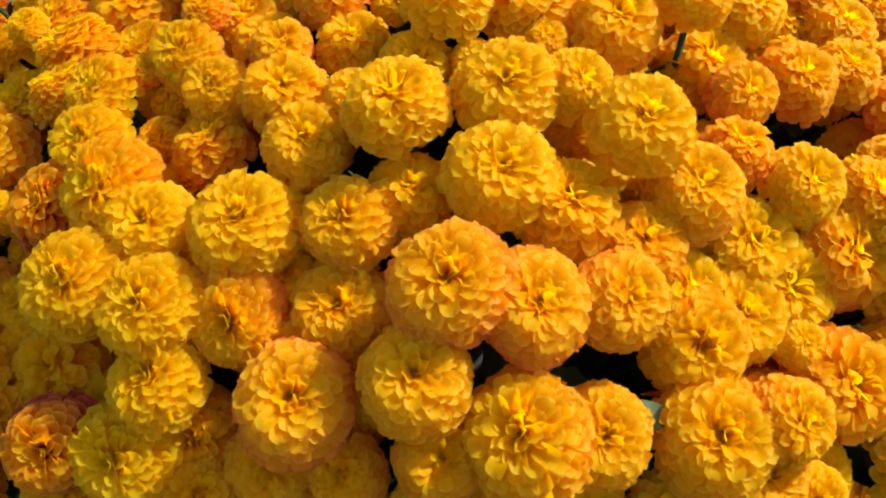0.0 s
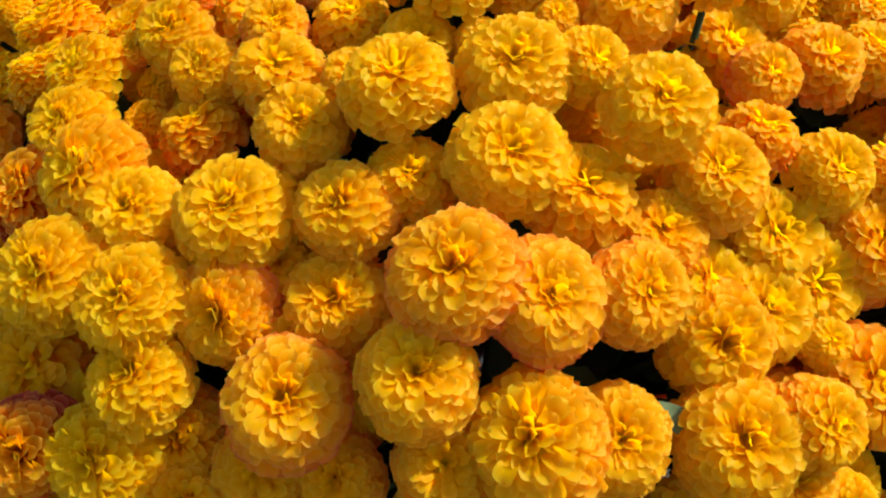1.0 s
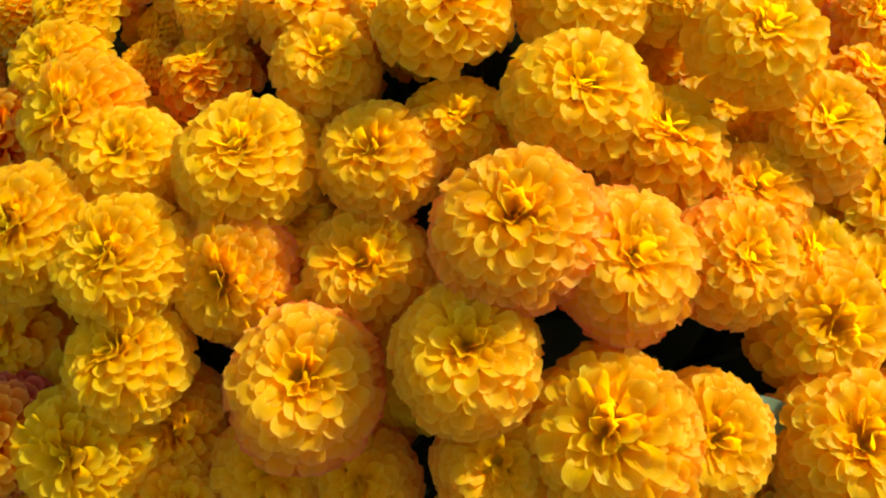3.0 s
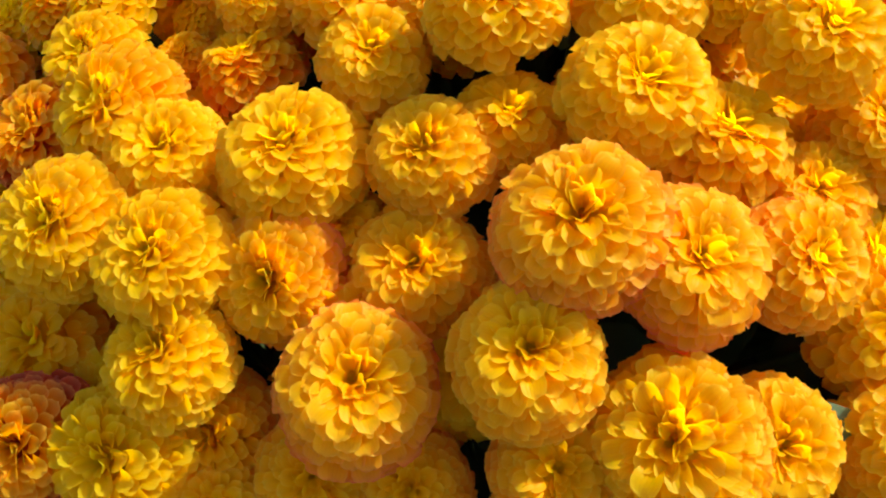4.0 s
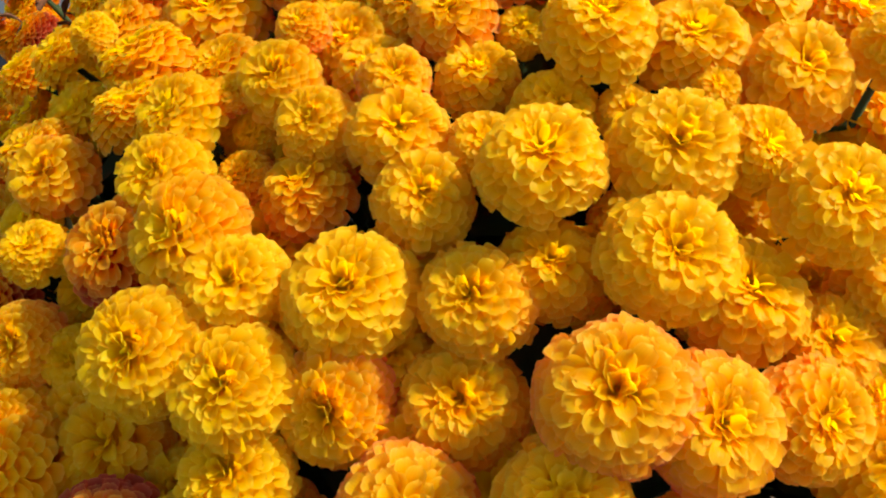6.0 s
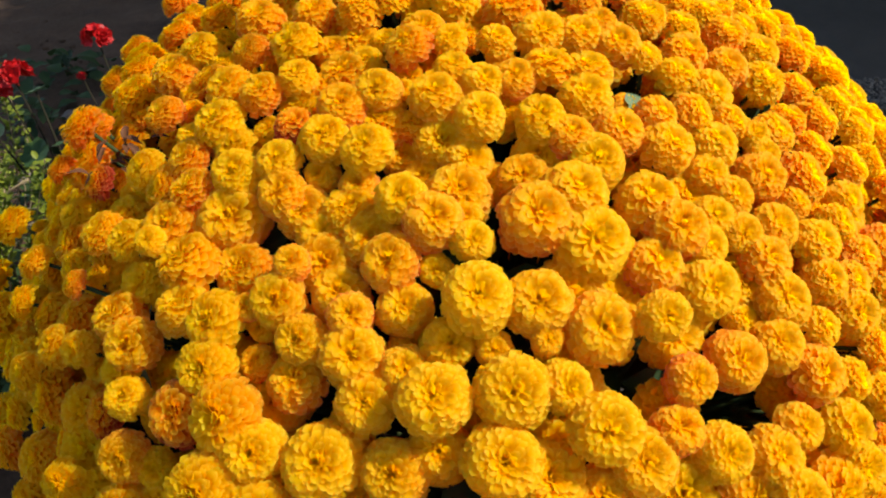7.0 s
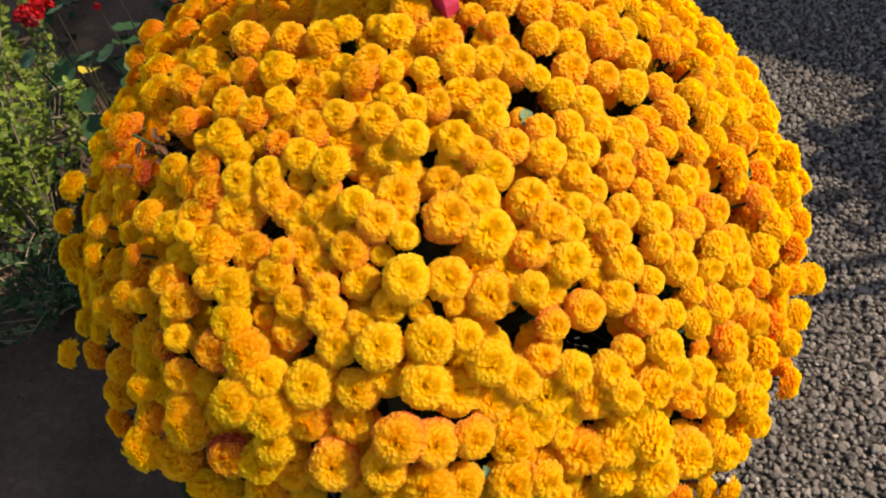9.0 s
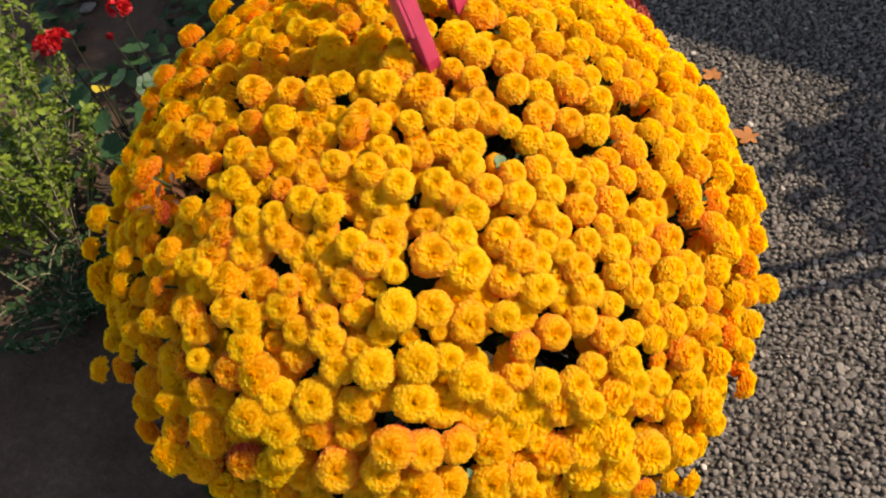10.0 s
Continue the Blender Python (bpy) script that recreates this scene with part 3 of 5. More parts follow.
bloom(0.189, 0.461, 0.679, 0.043, "golden")
bloom(0.020, 0.461, 0.725, 0.036, "orange")
bloom(0.281, 0.461, 0.652, 0.037, "orange")
bloom(-0.040, 0.462, 0.721, 0.023, "orange")
bloom(0.420, 0.464, 0.464, 0.033, "yellow")
bloom(0.047, 0.464, 0.718, 0.021, "yellow")
bloom(0.254, 0.464, 0.672, 0.033, "golden")
bloom(-0.163, 0.465, 0.668, 0.037, "orange")
bloom(0.382, 0.466, 0.549, 0.033, "yellow")
bloom(0.408, 0.466, 0.500, 0.039, "yellow")
bloom(-0.238, 0.466, 0.559, 0.028, "yellow")
bloom(0.069, 0.471, 0.736, 0.026, "yellow")
bloom(0.308, 0.471, 0.639, 0.029, "yellow")
bloom(-0.220, 0.472, 0.633, 0.031, "golden")
bloom(0.341, 0.472, 0.583, 0.023, "orange")
bloom(0.211, 0.476, 0.703, 0.038, "yellow")
bloom(-0.255, 0.477, 0.601, 0.030, "golden")
bloom(0.334, 0.477, 0.620, 0.032, "yellow")
bloom(0.234, 0.479, 0.676, 0.024, "yellow")
bloom(-0.114, 0.480, 0.704, 0.043, "golden")
bloom(0.177, 0.480, 0.717, 0.037, "blushed")
bloom(0.045, 0.480, 0.743, 0.037, "orange")
bloom(-0.336, 0.483, 0.506, 0.032, "yellow")
bloom(0.140, 0.484, 0.729, 0.049, "yellow")
bloom(0.372, 0.484, 0.583, 0.039, "orange")
bloom(-0.138, 0.485, 0.717, 0.020, "yellow")
bloom(-0.306, 0.486, 0.503, 0.038, "blushed")
bloom(0.286, 0.486, 0.668, 0.027, "yellow")
bloom(-0.150, 0.486, 0.680, 0.035, "yellow")
bloom(0.106, 0.488, 0.743, 0.045, "orange")
bloom(0.260, 0.489, 0.687, 0.036, "golden")
bloom(-0.286, 0.489, 0.545, 0.029, "yellow")
bloom(0.024, 0.493, 0.750, 0.032, "yellow")
bloom(-0.029, 0.495, 0.720, 0.032, "golden")
bloom(-0.207, 0.495, 0.670, 0.021, "orange")
bloom(0.061, 0.495, 0.733, 0.028, "yellow")
bloom(0.327, 0.497, 0.643, 0.029, "golden")
bloom(0.191, 0.497, 0.732, 0.037, "orange")
bloom(0.210, 0.499, 0.718, 0.028, "yellow")
bloom(0.354, 0.500, 0.619, 0.039, "golden")
bloom(0.109, 0.502, 0.717, 0.022, "orange")
bloom(-0.163, 0.502, 0.704, 0.030, "yellow")
bloom(0.015, 0.503, 0.735, 0.025, "yellow")
bloom(0.250, 0.506, 0.704, 0.034, "orange")
bloom(-0.133, 0.506, 0.714, 0.038, "orange")
bloom(0.129, 0.507, 0.749, 0.041, "golden")
bloom(0.420, 0.507, 0.531, 0.034, "yellow")
bloom(-0.091, 0.508, 0.720, 0.048, "blushed")
bloom(0.314, 0.508, 0.662, 0.035, "golden")
bloom(0.426, 0.508, 0.479, 0.029, "yellow")
bloom(-0.200, 0.509, 0.636, 0.030, "orange")
bloom(-0.056, 0.512, 0.738, 0.034, "orange")
bloom(0.234, 0.515, 0.717, 0.028, "golden")
bloom(0.292, 0.515, 0.683, 0.031, "golden")
bloom(0.402, 0.515, 0.571, 0.030, "golden")
bloom(0.174, 0.516, 0.739, 0.040, "golden")
bloom(-0.205, 0.517, 0.658, 0.024, "yellow")
bloom(-0.007, 0.518, 0.742, 0.026, "orange")
bloom(0.216, 0.518, 0.727, 0.027, "yellow")
bloom(0.382, 0.520, 0.602, 0.029, "yellow")
bloom(0.346, 0.522, 0.643, 0.028, "yellow")
bloom(-0.121, 0.524, 0.730, 0.035, "blushed")
bloom(0.097, 0.526, 0.746, 0.034, "orange")
bloom(-0.090, 0.526, 0.743, 0.034, "yellow")
bloom(0.314, 0.527, 0.674, 0.028, "golden")
bloom(-0.196, 0.527, 0.691, 0.032, "golden")
bloom(-0.061, 0.529, 0.752, 0.030, "yellow")
bloom(-0.003, 0.529, 0.763, 0.034, "yellow")
bloom(-0.034, 0.530, 0.742, 0.024, "golden")
bloom(0.142, 0.531, 0.757, 0.036, "yellow")
bloom(0.259, 0.531, 0.713, 0.031, "golden")
bloom(0.075, 0.532, 0.738, 0.029, "orange")
bloom(-0.283, 0.534, 0.617, 0.028, "yellow")
bloom(0.033, 0.535, 0.738, 0.031, "orange")
bloom(0.289, 0.536, 0.698, 0.034, "yellow")
bloom(0.230, 0.537, 0.731, 0.028, "golden")
bloom(0.437, 0.538, 0.533, 0.031, "orange")
bloom(-0.031, 0.539, 0.764, 0.034, "yellow")
bloom(-0.232, 0.539, 0.650, 0.028, "yellow")
bloom(0.378, 0.540, 0.622, 0.037, "yellow")
bloom(0.474, 0.541, 0.426, 0.039, "golden")
bloom(-0.274, 0.542, 0.584, 0.026, "yellow")
bloom(-0.148, 0.542, 0.719, 0.036, "orange")
bloom(0.354, 0.543, 0.650, 0.036, "yellow")
bloom(-0.350, 0.545, 0.480, 0.035, "yellow")
bloom(0.126, 0.545, 0.767, 0.031, "orange")
bloom(0.324, 0.548, 0.679, 0.032, "orange")
bloom(0.405, 0.549, 0.595, 0.031, "orange")
bloom(0.215, 0.549, 0.739, 0.029, "golden")
bloom(0.017, 0.550, 0.744, 0.029, "blushed")
bloom(0.166, 0.550, 0.728, 0.025, "orange")
bloom(0.068, 0.552, 0.776, 0.034, "yellow")
bloom(-0.054, 0.553, 0.765, 0.028, "red")
bloom(-0.132, 0.553, 0.737, 0.033, "orange")
bloom(0.464, 0.554, 0.484, 0.032, "yellow")
bloom(-0.098, 0.554, 0.746, 0.031, "yellow")
bloom(0.106, 0.555, 0.774, 0.034, "yellow")
bloom(0.276, 0.555, 0.716, 0.022, "golden")
bloom(0.189, 0.556, 0.755, 0.036, "golden")
bloom(0.157, 0.556, 0.765, 0.034, "orange")
bloom(0.025, 0.559, 0.764, 0.025, "orange")
bloom(-0.169, 0.559, 0.724, 0.031, "yellow")
bloom(-0.279, 0.560, 0.638, 0.028, "golden")
bloom(0.308, 0.560, 0.697, 0.028, "yellow")
bloom(0.252, 0.561, 0.731, 0.035, "orange")
bloom(0.371, 0.562, 0.644, 0.030, "golden")
bloom(-0.024, 0.563, 0.775, 0.034, "orange")
bloom(0.038, 0.566, 0.782, 0.036, "golden")
bloom(-0.302, 0.566, 0.590, 0.030, "yellow")
bloom(-0.113, 0.570, 0.757, 0.036, "yellow")
bloom(0.473, 0.570, 0.418, 0.028, "orange")
bloom(-0.078, 0.571, 0.750, 0.025, "yellow")
bloom(0.221, 0.571, 0.750, 0.033, "yellow")
bloom(0.350, 0.573, 0.669, 0.035, "orange")
bloom(-0.001, 0.573, 0.782, 0.031, "golden")
bloom(0.439, 0.574, 0.528, 0.040, "orange")
bloom(-0.215, 0.574, 0.703, 0.027, "red")
bloom(0.183, 0.577, 0.766, 0.030, "orange")
bloom(0.135, 0.577, 0.778, 0.036, "yellow")
bloom(0.069, 0.578, 0.786, 0.030, "yellow")
bloom(0.440, 0.578, 0.562, 0.035, "yellow")
bloom(0.286, 0.579, 0.720, 0.038, "orange")
bloom(0.257, 0.580, 0.737, 0.022, "yellow")
bloom(0.413, 0.582, 0.605, 0.037, "yellow")
bloom(-0.247, 0.583, 0.667, 0.029, "yellow")
bloom(0.089, 0.585, 0.787, 0.030, "orange")
bloom(0.474, 0.585, 0.494, 0.037, "yellow")
bloom(0.321, 0.586, 0.699, 0.029, "yellow")
bloom(0.012, 0.587, 0.774, 0.022, "yellow")
bloom(0.209, 0.588, 0.761, 0.031, "golden")
bloom(-0.085, 0.588, 0.771, 0.033, "orange")
bloom(-0.207, 0.589, 0.694, 0.025, "orange")
bloom(0.048, 0.590, 0.791, 0.027, "yellow")
bloom(-0.143, 0.591, 0.733, 0.026, "yellow")
bloom(-0.253, 0.591, 0.704, 0.022, "orange")
bloom(0.252, 0.594, 0.744, 0.022, "yellow")
bloom(0.164, 0.595, 0.762, 0.022, "orange")
bloom(-0.360, 0.595, 0.548, 0.042, "yellow")
bloom(0.235, 0.596, 0.753, 0.027, "golden")
bloom(-0.061, 0.596, 0.780, 0.029, "yellow")
bloom(-0.041, 0.598, 0.770, 0.028, "blushed")
bloom(0.111, 0.598, 0.789, 0.037, "golden")
bloom(0.137, 0.601, 0.786, 0.034, "golden")
bloom(-0.238, 0.603, 0.700, 0.037, "orange")
bloom(0.268, 0.605, 0.740, 0.032, "golden")
bloom(0.015, 0.605, 0.776, 0.029, "blushed")
bloom(0.466, 0.606, 0.531, 0.034, "orange")
bloom(-0.235, 0.606, 0.732, 0.036, "orange")
bloom(-0.116, 0.607, 0.766, 0.035, "golden")
bloom(0.015, 0.607, 0.798, 0.032, "orange")
bloom(-0.169, 0.607, 0.743, 0.031, "orange")
bloom(-0.241, 0.610, 0.714, 0.022, "yellow")
bloom(0.080, 0.612, 0.782, 0.025, "orange")
bloom(0.299, 0.612, 0.724, 0.032, "golden")
bloom(0.248, 0.612, 0.737, 0.025, "golden")
bloom(0.223, 0.616, 0.765, 0.034, "yellow")
bloom(-0.017, 0.618, 0.780, 0.029, "yellow")
bloom(0.043, 0.618, 0.799, 0.025, "yellow")
bloom(0.075, 0.619, 0.799, 0.027, "yellow")
bloom(0.199, 0.619, 0.775, 0.031, "yellow")
bloom(0.432, 0.620, 0.600, 0.039, "yellow")
bloom(-0.153, 0.620, 0.739, 0.023, "orange")
bloom(0.332, 0.623, 0.705, 0.033, "golden")
bloom(0.400, 0.623, 0.595, 0.035, "orange")
bloom(0.281, 0.626, 0.740, 0.029, "orange")
bloom(0.411, 0.628, 0.631, 0.035, "orange")
bloom(0.024, 0.629, 0.801, 0.034, "orange")
bloom(0.178, 0.629, 0.784, 0.026, "yellow")
bloom(0.106, 0.631, 0.799, 0.037, "golden")
bloom(-0.339, 0.633, 0.575, 0.034, "yellow")
bloom(-0.379, 0.633, 0.562, 0.032, "yellow")
bloom(-0.071, 0.633, 0.788, 0.036, "yellow")
bloom(0.158, 0.634, 0.791, 0.035, "orange")
bloom(0.132, 0.635, 0.796, 0.035, "golden")
bloom(-0.238, 0.635, 0.716, 0.023, "blushed")
# blooms of the far side of the crown
far_bloom(0.355, 0.638, 0.653, 0.027, "orange")
far_bloom(-0.044, 0.639, 0.781, 0.028, "orange")
far_bloom(0.467, 0.639, 0.550, 0.034, "orange")
far_bloom(-0.005, 0.640, 0.787, 0.026, "yellow")
far_bloom(-0.108, 0.641, 0.779, 0.028, "orange")
far_bloom(0.050, 0.641, 0.791, 0.028, "orange")
far_bloom(0.378, 0.642, 0.672, 0.037, "golden")
far_bloom(-0.160, 0.643, 0.742, 0.022, "blushed")
far_bloom(-0.353, 0.645, 0.611, 0.037, "yellow")
far_bloom(-0.203, 0.649, 0.718, 0.022, "orange")
far_bloom(0.208, 0.649, 0.779, 0.034, "orange")
far_bloom(-0.146, 0.650, 0.750, 0.030, "orange")
far_bloom(0.310, 0.651, 0.729, 0.037, "orange")
far_bloom(0.357, 0.651, 0.694, 0.029, "yellow")
far_bloom(0.240, 0.653, 0.768, 0.032, "orange")
far_bloom(0.146, 0.655, 0.798, 0.028, "orange")
far_bloom(0.268, 0.656, 0.755, 0.035, "yellow")
far_bloom(0.509, 0.656, 0.474, 0.039, "yellow")
far_bloom(0.085, 0.658, 0.807, 0.042, "orange")
far_bloom(0.064, 0.659, 0.794, 0.026, "orange")
far_bloom(-0.179, 0.660, 0.752, 0.037, "orange")
far_bloom(-0.028, 0.663, 0.804, 0.035, "golden")
far_bloom(-0.216, 0.663, 0.714, 0.032, "blushed")
far_bloom(0.418, 0.663, 0.635, 0.035, "orange")
far_bloom(0.044, 0.664, 0.810, 0.036, "yellow")
far_bloom(-0.139, 0.668, 0.757, 0.022, "yellow")
far_bloom(0.016, 0.668, 0.795, 0.026, "yellow")
far_bloom(-0.063, 0.670, 0.798, 0.033, "orange")
far_bloom(-0.277, 0.670, 0.685, 0.026, "yellow")
far_bloom(-0.006, 0.671, 0.808, 0.030, "yellow")
far_bloom(-0.349, 0.672, 0.581, 0.029, "yellow")
far_bloom(0.123, 0.672, 0.791, 0.022, "orange")
far_bloom(0.297, 0.672, 0.742, 0.030, "orange")
far_bloom(0.024, 0.672, 0.811, 0.022, "yellow")
far_bloom(-0.222, 0.673, 0.727, 0.039, "yellow")
far_bloom(0.352, 0.676, 0.705, 0.030, "yellow")
far_bloom(-0.161, 0.677, 0.765, 0.031, "yellow")
far_bloom(0.181, 0.678, 0.794, 0.035, "golden")
far_bloom(0.136, 0.682, 0.805, 0.028, "orange")
far_bloom(0.208, 0.682, 0.786, 0.030, "yellow")
far_bloom(-0.111, 0.684, 0.787, 0.038, "orange")
far_bloom(0.392, 0.684, 0.669, 0.035, "orange")
far_bloom(-0.272, 0.688, 0.693, 0.027, "yellow")
far_bloom(0.334, 0.689, 0.723, 0.030, "yellow")
far_bloom(0.114, 0.692, 0.810, 0.026, "orange")
far_bloom(0.465, 0.692, 0.544, 0.022, "yellow")
far_bloom(0.315, 0.692, 0.715, 0.027, "orange")
far_bloom(0.055, 0.694, 0.815, 0.039, "orange")
far_bloom(0.245, 0.697, 0.774, 0.033, "orange")
far_bloom(-0.330, 0.697, 0.614, 0.032, "yellow")
far_bloom(0.360, 0.698, 0.702, 0.030, "yellow")
far_bloom(0.273, 0.699, 0.760, 0.033, "yellow")
far_bloom(0.491, 0.699, 0.523, 0.039, "golden")
far_bloom(-0.038, 0.699, 0.793, 0.024, "orange")
far_bloom(0.462, 0.699, 0.581, 0.039, "yellow")
far_bloom(0.382, 0.703, 0.683, 0.035, "yellow")
far_bloom(0.229, 0.706, 0.765, 0.024, "orange")
far_bloom(-0.231, 0.710, 0.730, 0.036, "golden")
far_bloom(0.174, 0.712, 0.801, 0.033, "orange")
far_bloom(-0.156, 0.714, 0.757, 0.025, "yellow")
far_bloom(0.432, 0.715, 0.630, 0.032, "yellow")
far_bloom(0.231, 0.715, 0.783, 0.030, "yellow")
far_bloom(0.209, 0.718, 0.790, 0.033, "golden")
far_bloom(-0.210, 0.719, 0.727, 0.029, "yellow")
far_bloom(0.351, 0.720, 0.712, 0.028, "orange")
far_bloom(0.053, 0.721, 0.818, 0.022, "yellow")
far_bloom(0.140, 0.721, 0.809, 0.037, "golden")
far_bloom(-0.124, 0.722, 0.787, 0.028, "orange")
far_bloom(0.264, 0.728, 0.768, 0.027, "yellow")
far_bloom(0.396, 0.729, 0.672, 0.031, "yellow")
far_bloom(0.164, 0.730, 0.805, 0.024, "yellow")
far_bloom(-0.162, 0.731, 0.771, 0.032, "golden")
far_bloom(0.307, 0.731, 0.745, 0.034, "orange")
far_bloom(-0.024, 0.732, 0.813, 0.036, "yellow")
far_bloom(0.243, 0.735, 0.778, 0.029, "orange")
far_bloom(0.023, 0.736, 0.818, 0.037, "yellow")
far_bloom(-0.192, 0.737, 0.740, 0.022, "orange")
far_bloom(0.382, 0.738, 0.687, 0.031, "yellow")
far_bloom(0.188, 0.739, 0.799, 0.029, "golden")
far_bloom(-0.336, 0.740, 0.630, 0.027, "yellow")
far_bloom(0.346, 0.742, 0.719, 0.035, "yellow")
far_bloom(0.492, 0.743, 0.550, 0.034, "yellow")
far_bloom(0.117, 0.743, 0.814, 0.042, "yellow")
far_bloom(0.432, 0.751, 0.633, 0.042, "yellow")
far_bloom(-0.127, 0.752, 0.788, 0.025, "yellow")
far_bloom(0.329, 0.752, 0.731, 0.025, "orange")
far_bloom(-0.096, 0.754, 0.798, 0.031, "golden")
far_bloom(0.288, 0.754, 0.757, 0.032, "yellow")
far_bloom(-0.074, 0.755, 0.790, 0.022, "yellow")
far_bloom(-0.314, 0.755, 0.651, 0.030, "yellow")
far_bloom(0.219, 0.762, 0.790, 0.034, "golden")
far_bloom(-0.216, 0.763, 0.743, 0.031, "blushed")
far_bloom(-0.047, 0.764, 0.811, 0.030, "yellow")
far_bloom(0.227, 0.765, 0.770, 0.028, "orange")
far_bloom(-0.011, 0.766, 0.816, 0.027, "orange")
far_bloom(0.377, 0.766, 0.693, 0.032, "yellow")
far_bloom(0.249, 0.767, 0.777, 0.030, "yellow")
far_bloom(0.079, 0.769, 0.805, 0.023, "yellow")
far_bloom(-0.255, 0.769, 0.716, 0.038, "yellow")
far_bloom(0.181, 0.770, 0.802, 0.034, "yellow")
far_bloom(-0.072, 0.770, 0.805, 0.031, "yellow")
far_bloom(0.334, 0.771, 0.728, 0.028, "golden")
far_bloom(0.480, 0.771, 0.558, 0.044, "yellow")
far_bloom(0.316, 0.772, 0.740, 0.028, "orange")
far_bloom(0.406, 0.779, 0.664, 0.033, "yellow")
far_bloom(0.272, 0.781, 0.766, 0.028, "yellow")
far_bloom(0.296, 0.782, 0.753, 0.028, "yellow")
far_bloom(-0.126, 0.783, 0.788, 0.024, "yellow")
far_bloom(0.016, 0.783, 0.819, 0.030, "yellow")
far_bloom(0.039, 0.785, 0.806, 0.024, "orange")
far_bloom(-0.315, 0.789, 0.655, 0.024, "orange")
far_bloom(0.139, 0.791, 0.811, 0.041, "orange")
far_bloom(-0.181, 0.793, 0.763, 0.028, "blushed")
far_bloom(0.369, 0.795, 0.700, 0.032, "yellow")
far_bloom(0.450, 0.795, 0.609, 0.034, "yellow")
far_bloom(0.115, 0.796, 0.801, 0.032, "orange")
far_bloom(-0.220, 0.797, 0.740, 0.027, "blushed")
far_bloom(-0.304, 0.797, 0.681, 0.033, "blushed")
far_bloom(0.210, 0.797, 0.792, 0.035, "yellow")
far_bloom(-0.019, 0.801, 0.815, 0.028, "orange")
far_bloom(0.257, 0.805, 0.773, 0.032, "yellow")
far_bloom(0.239, 0.805, 0.764, 0.022, "orange")
far_bloom(0.435, 0.805, 0.628, 0.038, "yellow")
far_bloom(-0.086, 0.806, 0.802, 0.033, "yellow")
far_bloom(0.157, 0.807, 0.792, 0.024, "orange")
far_bloom(0.390, 0.809, 0.679, 0.027, "golden")
far_bloom(-0.121, 0.809, 0.789, 0.028, "yellow")
far_bloom(-0.282, 0.809, 0.707, 0.033, "orange")
far_bloom(0.477, 0.813, 0.547, 0.024, "yellow")
far_bloom(0.337, 0.813, 0.724, 0.033, "yellow")
far_bloom(0.074, 0.815, 0.804, 0.028, "yellow")
far_bloom(-0.208, 0.815, 0.730, 0.023, "yellow")
far_bloom(-0.075, 0.816, 0.787, 0.026, "yellow")
far_bloom(0.235, 0.824, 0.781, 0.031, "yellow")
far_bloom(-0.224, 0.824, 0.735, 0.028, "yellow")
far_bloom(-0.057, 0.824, 0.792, 0.029, "orange")
far_bloom(0.320, 0.827, 0.735, 0.032, "yellow")
far_bloom(0.288, 0.830, 0.754, 0.032, "golden")
far_bloom(0.186, 0.832, 0.782, 0.029, "orange")
far_bloom(0.372, 0.836, 0.693, 0.038, "yellow")
far_bloom(0.166, 0.839, 0.787, 0.029, "yellow")
far_bloom(0.425, 0.844, 0.635, 0.036, "yellow")
far_bloom(-0.280, 0.850, 0.684, 0.028, "yellow")
far_bloom(-0.247, 0.851, 0.740, 0.033, "orange")
far_bloom(0.213, 0.854, 0.770, 0.022, "yellow")
far_bloom(0.280, 0.855, 0.755, 0.037, "yellow")
far_bloom(-0.266, 0.859, 0.698, 0.032, "golden")
far_bloom(-0.201, 0.866, 0.743, 0.033, "yellow")
far_bloom(0.305, 0.869, 0.738, 0.040, "yellow")
far_bloom(0.264, 0.876, 0.759, 0.037, "yellow")
far_bloom(-0.170, 0.889, 0.740, 0.029, "orange")
far_bloom(-0.190, 0.903, 0.734, 0.032, "yellow")
far_bloom(-0.224, 0.912, 0.737, 0.034, "yellow")
far_bloom(-0.175, 0.921, 0.737, 0.034, "orange")
# blooms sunk between the others
far_bloom(0.085, 0.733, 0.801, 0.035, "orange")
far_bloom(0.001, 0.719, 0.799, 0.040, "orange")
far_bloom(-0.097, 0.733, 0.780, 0.038, "orange")
far_bloom(-0.061, 0.730, 0.790, 0.037, "orange")
far_bloom(-0.185, 0.549, 0.689, 0.037, "golden")
far_bloom(-0.245, 0.444, 0.547, 0.039, "orange")
far_bloom(-0.220, 0.639, 0.701, 0.035, "golden")
far_bloom(0.044, 0.549, 0.758, 0.038, "golden")
far_bloom(0.200, 0.540, 0.725, 0.037, "orange")
far_bloom(-0.078, 0.479, 0.700, 0.039, "orange")
far_bloom(-0.235, 0.469, 0.588, 0.041, "blushed")
far_bloom(-0.257, 0.432, 0.510, 0.039, "golden")
far_bloom(-0.173, 0.806, 0.748, 0.039, "blushed")
far_bloom(0.062, 0.537, 0.752, 0.034, "golden")
far_bloom(0.125, 0.466, 0.704, 0.041, "blushed")
far_bloom(0.154, 0.467, 0.698, 0.036, "golden")
far_bloom(-0.216, 0.497, 0.631, 0.040, "orange")
far_bloom(0.056, 0.757, 0.804, 0.037, "orange")
far_bloom(0.025, 0.712, 0.800, 0.039, "golden")
far_bloom(0.090, 0.703, 0.798, 0.039, "orange")
far_bloom(-0.057, 0.584, 0.759, 0.037, "golden")
far_bloom(0.002, 0.564, 0.762, 0.039, "orange")
far_bloom(0.057, 0.514, 0.741, 0.041, "blushed")
